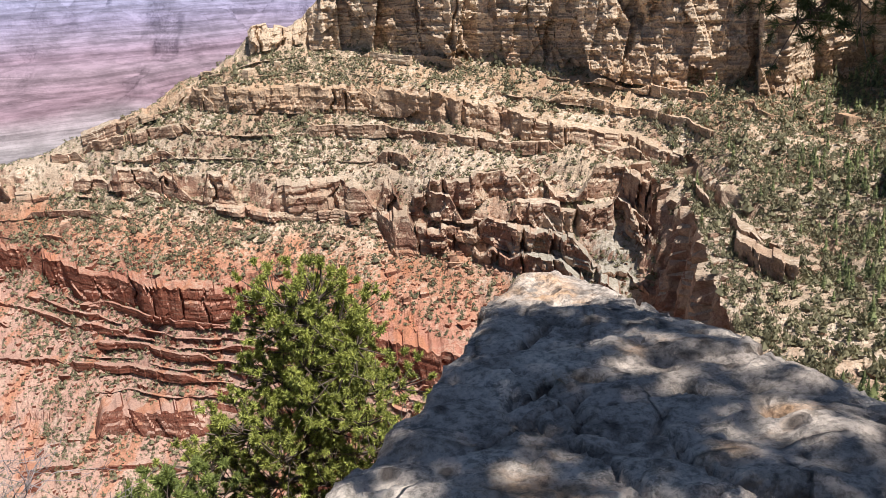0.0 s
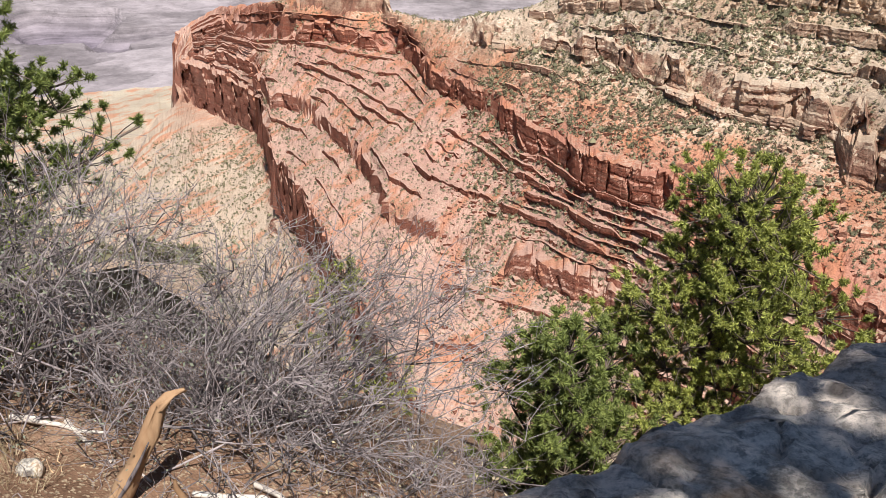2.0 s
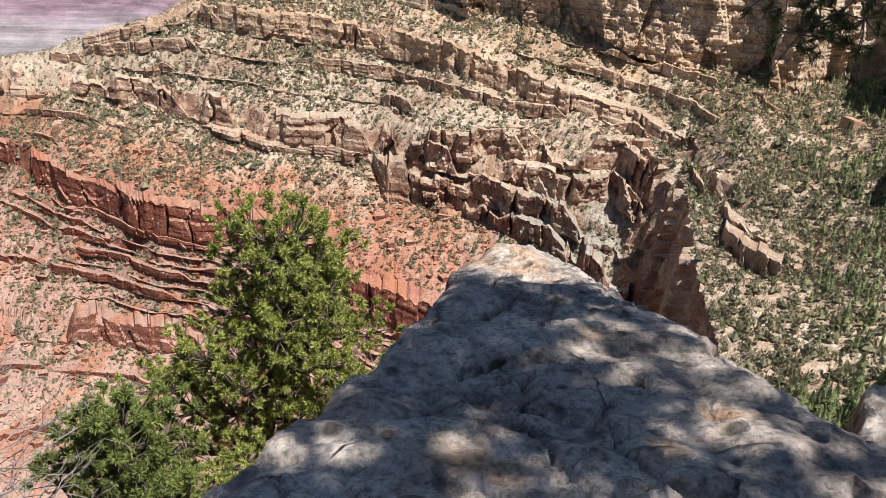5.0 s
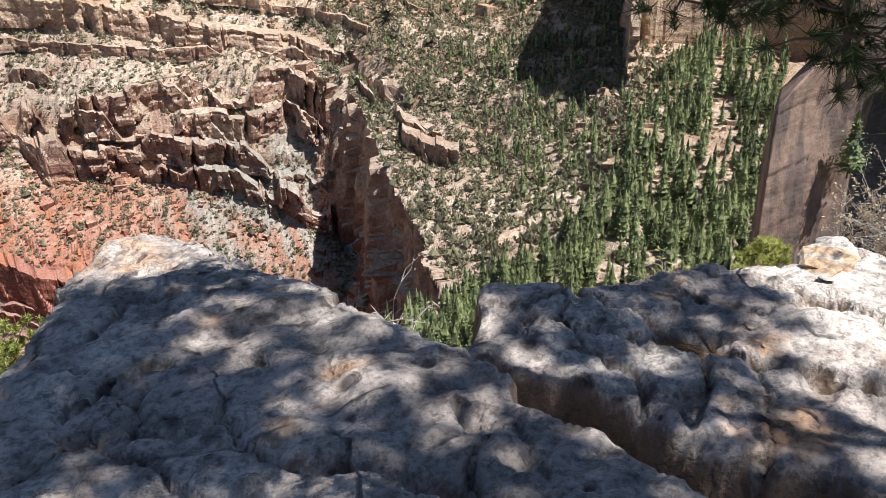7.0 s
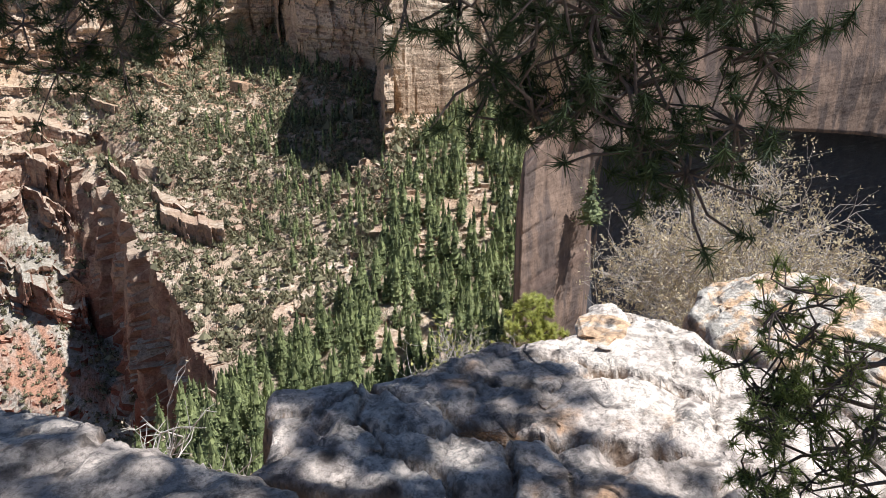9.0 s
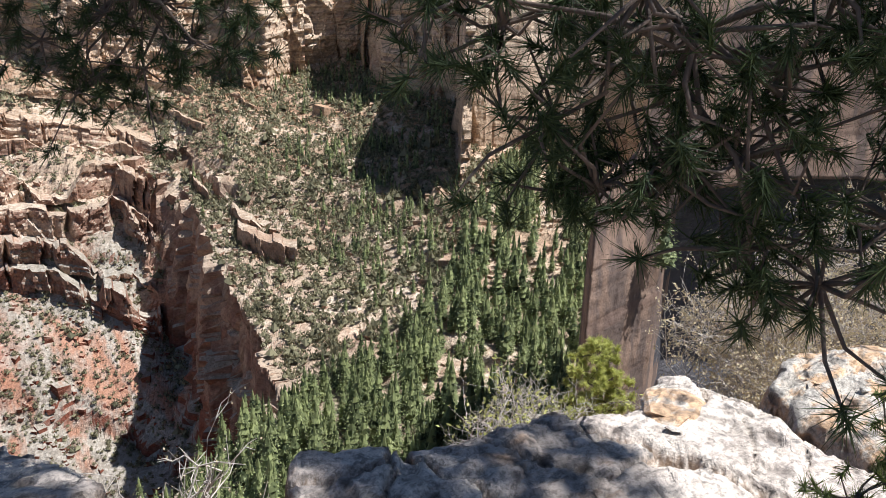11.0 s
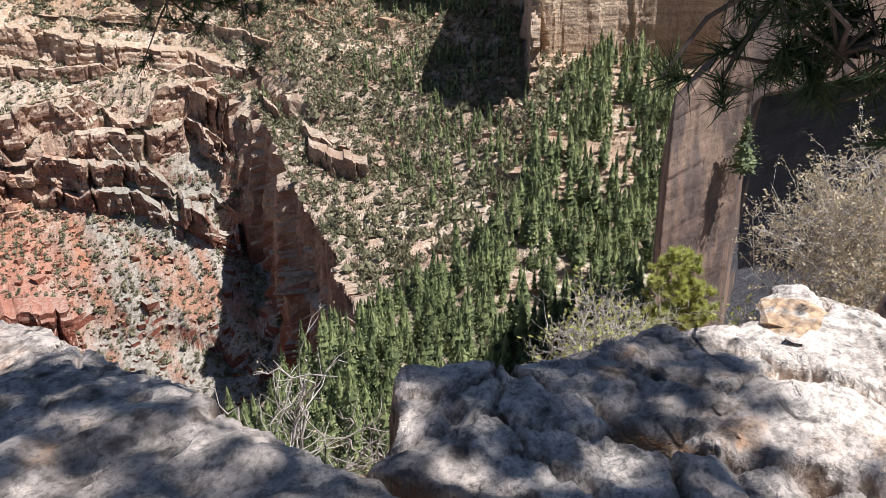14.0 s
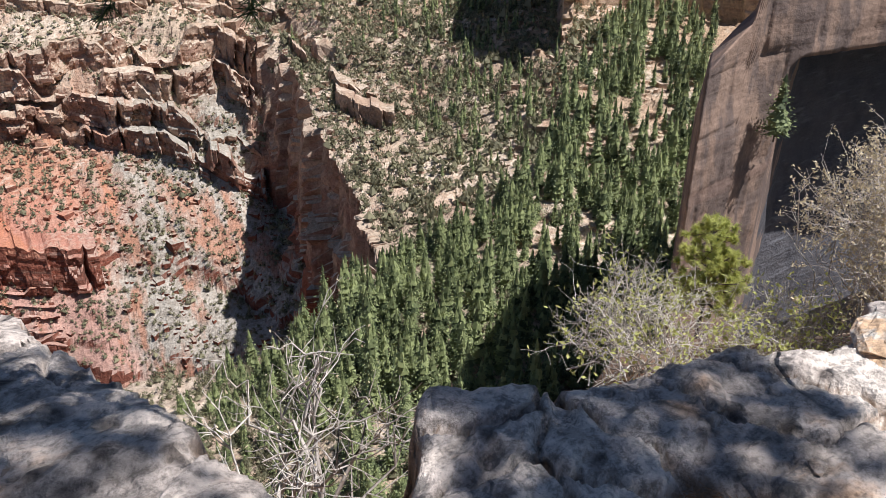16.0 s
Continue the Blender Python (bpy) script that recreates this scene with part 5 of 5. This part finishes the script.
shrub("oak_shrub", (6.4, 4.9, -3.05), 50, 0.7, 0.8, PALE_WOOD, "open shrub with small yellow-green spring leaves", 26, OAK, 1300, 0.027, spread_base=0.35)
shrub("bare_shrub", (8.05, 4.3, -2.85), 150, 1.3, 2.2, PALE_WOOD, "large bare shrub with pale tan buds on rim", 27, BUDS, 30000, 0.019, spread_base=0.35, thick=0.011, lean=(-0.1, 0.0), twigs=12)
shrub("bare_shrub", (7.4, 3.9, -2.6), 70, 1.0, 1.3, PALE_WOOD, "low bare shrub with tan buds at the rim", 28, BUDS, 10000, 0.015, spread_base=0.35)
pinyon((8.65, 7.9, -5.0), 1.5, 0.85, 1500, OAK, "bright yellow-green sunlit young pine below the rim", 29, 0.3, 0.11)


def stump():
    """A split, leaning dead stem with a torn top."""
    rng = np.random.default_rng(31)
    ob = thing("dead_stump", (-2.62, 1.155, -0.80), "split weathered tan stem of dead wood leaning over dirt", "stump")
    path = [(-0.03, -0.03, -0.02), (0.035, 0.072, 0.036), (0.079, 0.161, 0.113), (0.112, 0.227, 0.21), (0.133, 0.27, 0.291), (0.157, 0.318, 0.404), (0.178, 0.362, 0.507), (0.202, 0.411, 0.548), (0.24, 0.46, 0.565)]
    v, t = tubes([(path, [0.036, 0.040, 0.042, 0.040, 0.036, 0.031, 0.028, 0.021, 0.005])], 11)
    v = v + 0.008 * np.sin(v[:, 2:3] * 55 + v[:, :1] * 130)
    v = v + rng.normal(size=v.shape) * 0.006
    packed("stem", v, t, TAN_WOOD, ob, smooth=True)
    strip = [(bent(rng, (0.02, 0.06, 0.02), (0.18, 0.30, 0.40), 6, 0.012, 0.03), np.array([0.010, 0.012, 0.012, 0.010, 0.008, 0.003]))]
    v, t = tubes(strip, 5)
    packed("bark_strip", v + (0.02, -0.015, 0), t, GREY_WOOD, ob, "grey strip of bark", True)


def fork():
    rng = np.random.default_rng(32)
    ob = thing("fallen_branch", (-2.106, 1.115, -0.74), "forked tan dead branch standing in dirt", "branch")
    limbs = [(bent(rng, (-0.01, -0.01, -0.02), (0.023, 0.039, 0.159), 5, 0.006), [0.020, 0.021, 0.022, 0.022, 0.020]),
        (bent(rng, (0.023, 0.039, 0.15), (-0.006, -0.01, 0.40), 6, 0.010), [0.013, 0.013, 0.012, 0.012, 0.011, 0.008]),
        (bent(rng, (0.023, 0.039, 0.15), (0.068, 0.114, 0.218), 4, 0.006), [0.019, 0.018, 0.017, 0.016]),
        (bent(rng, (0.068, 0.114, 0.21), (0.092, 0.154, 0.396), 5, 0.008), [0.016, 0.016, 0.015, 0.016, 0.015]),
        (bent(rng, (0.092, 0.154, 0.39), (0.075, 0.145, 0.477), 4, 0.005), [0.015, 0.012, 0.010, 0.005])]
    v, t = tubes(limbs, 7)
    packed("wood", v, t, TAN_WOOD, ob, smooth=True)


stump()
fork()


# ---- the near cliff: a buttress, and a brow jutting over a shaded recess ----
def near_cliff():
    table = [  # bearing, then (distance, height) of foot, middle, recess, lip and brink
        (-45.5, (122, -95), (122, -70), (122, -55), (122, -50), (123, -42)),
        (-45.9, (111, -95), (112, -70), (112, -50), (112, -42), (113, -30)),
        (-48.3, (117, -95), (119, -70), (120, -50), (121, -40), (123, -25)),
        (-49.0, (118, -95), (121, -70), (123, -45), (125, -32), (127, -8)),
        (-50.8, (123, -95), (127, -70), (129, -45), (129, -32), (131, -1)),
        (-51.6, (150, -95), (153, -70), (160, -34), (131, -31), (133, -1)),
        (-57, (174, -95), (178, -70), (188, -36), (151, -32), (153, -1)),
        (-62, (200, -95), (205, -70), (205, -39), (176, -35), (178, 0)),
        (-76, (290, -95), (296, -70), (296, -60), (275, -55), (278, 6)),
    ]
    table = [(*row, (row[5][0] + (10 if row[0] > -51 else 60), row[5][1]), (row[5][0] + (22 if row[0] > -51 else 75), -95)) for row in table]
    bearings = [row[0] for row in table][::-1]
    azimuth = np.linspace(-45.5, -76, 260)
    shares = [30, 30, 12, 40, 8, 14]
    knots = [(np.interp(azimuth, bearings, [row[k][0] for row in table][::-1]), np.interp(azimuth, bearings, [row[k][1] for row in table][::-1])) for k in range(1, 8)]
    r, z = [], []
    for (r0, z0), (r1, z1), count in zip(knots, knots[1:], shares):
        for t in np.arange(count) / count:
            r.append(r0 * (1 - t) + r1 * t)
            z.append(z0 * (1 - t) + z1 * t)
    r, z = np.array(r).T, np.array(z).T
    along = np.radians(azimuth)[:, None] * 120 + 0 * r
    level = z / 8.5 + 0.12 * along / 8.5
    course = np.floor(level)
    upright = along / 6.5 + 0.43 * np.sin(course * 5.1)
    panel = lattice(np.floor(upright), course, 0, 901)
    joint = np.minimum(np.abs(upright - np.round(upright)) * 6.5, np.abs(level - np.round(level)) * 8.5)
    r = r + 0.3 * panel + 0.5 * np.clip(1 - joint / 0.45, 0, 1) + 0.14 * blocks(along / 4.5, z / 2.6, 903)[0] + 1.2 * fractal(along / 14, z / 14, 3, 905) + 0.10 * fractal(along / 1.5, z / 1.0, 2, 907)
    a = np.radians(azimuth)[:, None]
    ob = sheet("near_cliff", np.stack([-np.sin(a) * r, np.cos(a) * r, z], -1), BROWN_CLIFF, True)
    # the recess under the brow gets the rock with shade in its colour
    ob.data.materials.append(SHADED_RECESS)
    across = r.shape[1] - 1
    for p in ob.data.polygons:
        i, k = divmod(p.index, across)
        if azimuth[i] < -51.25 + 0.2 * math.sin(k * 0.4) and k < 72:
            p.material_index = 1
    tagged(ob, "tan sandstone cliff with a brow over a shaded recess", "cliff", kind="structure")


near_cliff()


def rim_cliff():
    """The pale banded cliff below the far brink: buttresses, clefts and bed upon bed."""
    azimuth = np.linspace(9.6, -36.5, 760)
    foot_a, foot_d, foot_z = LAND[16]
    foot_r, foot_h = np.interp(azimuth, foot_a, foot_d), np.interp(azimuth, foot_a, foot_z)
    top = np.interp(azimuth, [-45, -35.2, -28.6, 7.5, 8.6, 9.7], [14, 14, 18, 18, 0, -30])
    share = np.linspace(0, 1, 84)
    z = (foot_h - 9)[:, None] * (1 - share) + top[:, None] * share
    along = np.cumsum(np.concatenate([[0], np.hypot(np.diff(azimuth) * np.radians(1) * foot_r[1:], 0.6 * np.diff(foot_r))]))[:, None] + 0 * z
    lean = 16 * share ** 1.3
    bed = z + 1.5 * grain2(along / 60, z / 40, 911)
    buttress = 14 * blocks(along / 34, bed / 90, 913)[0] + 4.5 * blocks(along / 13, bed / 26, 915)[0] + 1.6 * blocks(along / 5, bed / 8, 914)[0]
    cleft = np.clip(1.5 - np.abs(grain2(along / 30 + 0.3 * grain2(along / 9, z / 14, 921), z / 130, 917)) / 0.13, 0, 1)
    layer = 1.9 * lattice(np.floor(bed / 3.4), np.floor(along / 42), 0, 919) + 1.0 * blocks(along / 7, bed / 1.7, 923)[0]
    r = foot_r[:, None] - 7 + lean + buttress + 9 * cleft * (1 - 0.5 * share) + layer + 0.6 * fractal(along / 4, z / 2, 3, 925)
    cap = np.clip((share - 0.95) / 0.05, 0, 1)
    r = r + 30 * cap ** 2
    a = np.radians(azimuth)[:, None]
    tagged(sheet("rim_cliff", np.stack([-np.sin(a) * r, np.cos(a) * r, z + 5 * fractal(along / 9, along / 9 + 5, 3, 927) * share ** 6], -1), ROCKY, False),
        "cream banded sandstone cliff split by dark clefts", "cliff", kind="structure")


rim_cliff()
fir = thing("fir_tree", (-math.sin(radians(-50.9)) * 124, math.cos(radians(-50.9)) * 124, -41.5), "small dark fir rooted on a cliff ledge", "fir", "firs in the gully")
fir.scale = (10, 10, 10)
new("trunk", fir_trunk).parent = fir
new("crown", crown_meshes[2]).parent = fir

a, r = strewn(2400, 4, -34, 55, 185, 3.0, 3.5, 871)
scattered("pinyon_scrub", rng, on_land(a, r), rng.lognormal(0.0, 0.3, len(a)) * 2.4, [clump(rng, 40) for _ in range(4)], SCRUB, "olive brush on the steep ground below the rim", "bush")

# ---- bushes and a pale boulder on the spur below the rim ----
rng = np.random.default_rng(95)
for k in range(34):
    a, r = rng.uniform(48.5, 61), rng.uniform(39, 50)
    spot = on_land(np.array([a]), np.array([r]))[0]
    v, t = clump(rng, 70)
    ob = packed("scrub_bush", v * rng.uniform(1.1, 2.2), t, SCRUB)
    ob.location = spot
    tagged(ob, "dark green scrub bush on an orange spur", "bush", "bushes on the spur")
v, t = lump(rng, 5, 9, 0.14)
ob = packed("boulder", v * np.array([1.9, 1.4, 1.5]), t, LIMESTONE)
ob.location = on_land(np.array([57.6]), np.array([46.0]))[0] - (0, 0, 0.1)
tagged(ob, "pale angular boulder on an orange spur", "rock")
ob = packed("boulder", v * np.array([4.5, 3.5, 5.5]), t, LIMESTONE)
ob.location = on_land(np.array([-18.2]), np.array([186.0]))[0] - (0, 0, 0.4)
tagged(ob, "white limestone outcrop at the brink of the bench", "rock")

# ---- the pinyon over the viewpoint ----
def spray_limb(tree, root, rng, start, end, thick, clusters, tufts, needle, wide, wobble=0.05, spread=0.16, count=30, material=None):
    """A limb with sprays of needles round the given places."""
    paths = [(bent(rng, start - root, end - root, 8, wobble), np.linspace(thick, thick * 0.25, 8))]
    ends, ways = [], []
    for c in clusters:
        q = paths[0][0][int(np.argmin(np.linalg.norm(paths[0][0] - (c - root), axis=1)))]
        paths.append((bent(rng, q, c - root, 5, 0.02), np.linspace(thick * 0.3, 0.0016, 5)))
        for _ in range(tufts):
            w = unit(unit(c - root - q) + 0.9 * rng.normal(size=3) + (0, 0, -0.2))
            e = c - root + rng.normal(size=3) * spread * 0.5
            paths.append(([c - root, (c - root + e) / 2 + rng.normal(size=3) * 0.01, e], [0.0022, 0.0016, 0.001]))
            ends.append(e)
            ways.append(w)
    v, t = tubes(paths, 5)
    ob = packed("limb", v, t, BARK, tree, smooth=True)
    v, t = needle_tufts(rng, np.array(ends), np.array(ways), count, needle, wide)
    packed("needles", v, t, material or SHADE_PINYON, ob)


def old_pinyon():
    """A large pinyon beside the path: its crown dapples the ledges, and low sprays hang in front of the view."""
    rng = np.random.default_rng(51)
    root = np.array([3.5, -1.1, -0.5])
    tree = thing("pinyon_tree", root, "old spreading pinyon pine overhanging the rim with shaded sprays", "pine tree")
    trunk = bent(rng, (0, 0, -0.2), (-0.4, 0.1, 6.6), 9, 0.06)
    v, t = tubes([(trunk, np.linspace(0.17, 0.05, 9))], 10)
    packed("trunk", v, t, BARK, tree, smooth=True)

    def limb(*how):
        spray_limb(tree, root, rng, *how)

    # the crown, above eye level, between the sun and the ledges
    height, bearing = radians(SUN_HEIGHT), radians(SUN_AZIMUTH)
    to_sun = np.array([-math.sin(bearing) * math.cos(height), math.cos(bearing) * math.cos(height), math.sin(height)])
    for k in range(76):
        if k < 6:
            under = np.array([rng.uniform(-1.85, -1.4), rng.uniform(0.95, 1.4), -0.75])
        elif k < 16:
            under = np.array([rng.uniform(-0.75, -0.1), rng.uniform(0.5, 1.2), 0.85])
        elif k < 51:
            under = np.array([rng.uniform(-0.3, 0.55), rng.uniform(1.2, 2.45), 0.8])
        elif k < 55:
            under = np.array([rng.uniform(0.5, 1.3), rng.uniform(0.0, 1.2), 0.8])
        else:
            under = np.array([rng.uniform(0.95, 2.0), rng.uniform(0.95, 1.95), 0.65])
        end = under + to_sun * (rng.uniform(4.6, 6.6) - under[2]) / to_sun[2]
        start = root + trunk[int(rng.integers(4, 9))]
        clusters = [end + rng.normal(size=3) * (0.15, 0.15, 0.12) for _ in range(4 if k < 16 else 3 if k < 55 else 2)]
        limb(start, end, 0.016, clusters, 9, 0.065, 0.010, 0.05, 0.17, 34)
    # sprays that hang before the view
    hung = [(0.888, 0.922, 1.786), (0.922, 0.882, 1.769), (0.945, 0.842, 1.701), (0.962, 0.808, 1.655), (1.002, 0.773, 1.667), (1.03, 0.716, 1.621), (1.053, 0.671, 1.604), (1.081, 0.642, 1.655), (1.104, 0.637, 1.724), (1.059, 0.728, 1.746), (1.076, 0.711, 1.803), (0.979, 0.796, 1.798), (1.013, 0.842, 1.746), (1.036, 0.739, 1.684), (1.093, 0.671, 1.769)]
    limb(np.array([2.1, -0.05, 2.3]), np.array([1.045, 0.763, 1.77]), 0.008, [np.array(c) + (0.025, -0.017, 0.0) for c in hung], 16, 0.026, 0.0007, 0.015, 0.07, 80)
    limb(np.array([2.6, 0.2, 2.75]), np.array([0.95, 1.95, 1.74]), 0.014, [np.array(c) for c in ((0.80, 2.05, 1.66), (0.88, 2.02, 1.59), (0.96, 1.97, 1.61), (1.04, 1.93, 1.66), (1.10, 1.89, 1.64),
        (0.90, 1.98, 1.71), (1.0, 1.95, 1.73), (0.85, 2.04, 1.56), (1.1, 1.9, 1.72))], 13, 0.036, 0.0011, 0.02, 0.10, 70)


old_pinyon()


def sapling():
    """A pinyon sapling whose shoots reach over the cracked ledge."""
    rng = np.random.default_rng(57)
    root = np.array([2.45, 0.05, -0.4])
    tree = thing("pinyon_tree", root, "pinyon sapling reaching over the cracked ledge", "pine tree")
    trunk = bent(rng, (0, 0, 0), (-0.55, 0.5, 1.5), 8, 0.03)
    v, t = tubes([(trunk, np.linspace(0.035, 0.012, 8))], 8)
    packed("trunk", v, t, BARK, tree, smooth=True)
    for x, y, z in ((1.6, 0.77, 1.23), (1.54, 0.77, 1.12), (1.52, 0.72, 1.05), (1.48, 0.71, 1.0), (1.57, 0.69, 1.1), (1.61, 0.66, 1.17), (1.54, 0.63, 1.02), (1.59, 0.61, 1.09), (1.59, 0.74, 1.19), (1.55, 0.73, 1.11)):
        shoot = np.array([x, y, z])
        spray_limb(tree, root, rng, root + trunk[int(rng.integers(5, 8))], shoot, 0.008, [shoot + rng.normal(size=3) * 0.025 for _ in range(3)], 7, 0.024, 0.0011, 0.02, 0.06, 52, DIM_PINYON)


sapling()
pinyon((-3.62, 3.95, -2.3), 1.3, 0.42, 420, PINYON, "small green pinyon pine beyond the dead brush", 17, 0.3)
pinyon((-3.2, 3.7, -2.7), 1.25, 0.5, 520, PINYON, "small green pinyon pine beyond the dead brush", 18, 0.3)


def litter(at, wide, count, seed, label):
    """Fallen needles and bark crumbs gathered in a hollow."""
    rng = np.random.default_rng(seed)
    c = rng.normal(size=(count, 3)) * (wide, wide * 0.5, 0.006)
    way = unit(rng.normal(size=(count, 3)) * (1, 1, 0.2)) * rng.uniform(0.006, 0.018, (count, 1))
    side = unit(np.cross(way, rng.normal(size=way.shape))) * 0.0011
    v = np.stack([c - way - side, c - way + side, c + way], 1).reshape(-1, 3)
    ob = packed("needle_litter", v, np.arange(len(v)).reshape(-1, 3), TAN_WOOD)
    ob.location, ob.rotation_euler = at, (0, 0, -0.8)
    tagged(ob, label, "litter", kind="stuff")


litter((1.60, 1.49, 0.605), 0.05, 700, 351, "brown fallen needles lying in a rock hollow")
litter((0.30, 1.84, 0.705), 0.03, 250, 352, "brown fallen needles lying in a rock hollow")


# ---- small things on the dirt ----
def grass_tuft(at, blades, tall, wide, material, label, seed):
    rng = np.random.default_rng(seed)
    tuft = thing("grass_tuft", at, label, "grass")
    root = rng.normal(size=(blades, 3)) * (wide * 0.35, wide * 0.35, 0)
    way = unit(rng.normal(size=(blades, 3)) * (0.55, 0.55, 0.1) + (0, 0, 1) + root * 3)
    tip = root + way * tall * rng.uniform(0.5, 1.1, (blades, 1))
    side = unit(np.cross(way, rng.normal(size=way.shape))) * 0.0022
    v = np.stack([root - side, root + side, tip], 1).reshape(-1, 3)
    tagged(packed("grass", v, np.arange(len(v)).reshape(-1, 3), material, tuft), kind="stuff")


def rim_spot(x, y, lift=0.0):
    a, r = math.degrees(math.atan2(-x, y)), math.hypot(x, y)
    return (x, y, float(rim_height(np.array([a]), np.array([r]))[0]) + lift)


grass_tuft(rim_spot(-2.25, 0.92), 420, 0.17, 0.16, SAGE, "grey-green bunch grass tuft on bare dirt", 61)
grass_tuft(rim_spot(-2.42, 0.74), 380, 0.13, 0.26, STRAW, "dry straw-coloured grass on bare dirt", 62)
grass_tuft(rim_spot(-2.05, 0.78), 300, 0.12, 0.22, STRAW, "dry straw-coloured grass on bare dirt", 63)
grass_tuft(rim_spot(-2.7, 0.5), 260, 0.09, 0.3, STRAW, "thin dry grass on bare dirt", 64)
grass_tuft(rim_spot(-3.0, 1.05), 260, 0.1, 0.3, STRAW, "thin dry grass on bare dirt", 65)


def stone(at, size, seed, label, material=None, group=""):
    rng = np.random.default_rng(seed)
    v, t = lump(rng, 4, 8, 0.16)
    ob = packed("stone", v * size, t, material or RUSTY, smooth=True)
    ob.location = at
    return tagged(ob, label, "stone", group)


stone(rim_spot(-3.02, 1.26, -0.02), np.array([0.15, 0.11, 0.11]), 71, "tan rounded stone lying on dirt")
stone(rim_spot(-3.43, 0.66, -0.015), np.array([0.10, 0.08, 0.07]), 72, "small pale stone lying on dirt")
for k in range(36):
    rng = np.random.default_rng(700 + k)
    x, y = rng.uniform(-3.6, -1.5), rng.uniform(0.3, 1.7)
    s = rng.uniform(0.015, 0.05)
    stone(rim_spot(x, y, -0.004), np.array([s, s * 0.8, s * 0.6]), 730 + k, "small pale pebble on dirt", LIMESTONE, "pebbles on the dirt")


def tissue(at, size, seed):
    """A crumpled scrap of white paper."""
    rng = np.random.default_rng(seed)
    n = 9
    gx, gy = np.meshgrid(np.linspace(-1, 1, n), np.linspace(-1, 1, n), indexing="ij")
    gz = 0.25 * rng.normal(size=gx.shape) + 0.35
    pts = np.stack([gx * size[0] + rng.normal(size=gx.shape) * size[0] * 0.15, gy * size[1] + rng.normal(size=gx.shape) * size[1] * 0.15, gz * size[2]], -1)
    n_mat = Nodes("white_paper")
    ob = sheet("paper_scrap", pts, n_mat.done((0.8, 0.8, 0.8), 0.8), True)
    ob.location, ob.rotation_euler = at, (0, 0, rng.uniform(0, 3))
    tagged(ob, "crumpled scrap of white paper litter on dirt", "litter")


tissue(rim_spot(-2.89, 0.68, 0.0), (0.075, 0.024, 0.02), 81)
tissue(rim_spot(-2.28, 0.62, 0.01), (0.03, 0.022, 0.03), 82)


def stick(start, end, thick, seed, material, label):
    rng = np.random.default_rng(seed)
    a, b = np.array(rim_spot(*start, thick)), np.array(rim_spot(*end, thick))
    v, t = tubes([(bent(rng, (0, 0, 0), b - a, 7, 0.02), np.linspace(thick, thick * 0.4, 7))], 6)
    ob = packed("stick", v, t, material, smooth=True)
    ob.location = a
    tagged(ob, label, "stick", "sticks on the dirt")


for k, (s, e, w, m) in enumerate((((-2.3, 1.3), (-1.7, 1.5), 0.010, TAN_WOOD), ((-2.35, 1.15), (-1.85, 1.25), 0.007, TAN_WOOD), ((-2.0, 1.55), (-1.6, 1.6), 0.012, GREY_WOOD),
        ((-3.3, 1.25), (-3.75, 1.1), 0.012, GREY_WOOD), ((-3.35, 1.0), (-3.05, 1.35), 0.010, GREY_WOOD), ((-3.5, 0.6), (-3.35, 0.75), 0.012, TAN_WOOD),
        ((-2.5, 1.0), (-2.3, 1.2), 0.006, GREY_WOOD), ((-2.9, 0.35), (-2.6, 0.5), 0.010, TAN_WOOD), ((-1.9, 1.0), (-1.55, 1.15), 0.005, TAN_WOOD))):
    stick(s, e, w, 90 + k, m, "bleached dead stick lying on the dirt")
rng = np.random.default_rng(191)
for k in range(46):
    x, y, a, long = rng.uniform(-3.7, -1.35), rng.uniform(0.25, 1.75), rng.uniform(0, 6.3), rng.uniform(0.06, 0.3)
    stick((x, y), (x + long * math.cos(a), y + long * math.sin(a)), rng.uniform(0.002, 0.006), 200 + k, (TAN_WOOD, GREY_WOOD)[k % 2], "thin dry twig lying on the dirt")
for k in range(12):
    grass_tuft(rim_spot(rng.uniform(-3.6, -1.5), rng.uniform(0.3, 1.4)), 130, rng.uniform(0.05, 0.12), rng.uniform(0.1, 0.25), STRAW, "thin dry grass on bare dirt", 260 + k)
for k, (b, e) in enumerate((((-3.5, 1.45), (-2.8, 1.75)), ((-3.3, 1.6), (-2.55, 1.5)), ((-2.35, 1.55), (-1.55, 1.95)), ((-2.2, 1.75), (-1.45, 1.75)), ((-2.5, 1.95), (-1.7, 2.2)), ((-3.75, 1.3), (-3.2, 1.7)))):
    stick(b, e, 0.014, 300 + k, PALE_WOOD, "long bleached dead branch lying under the brush")
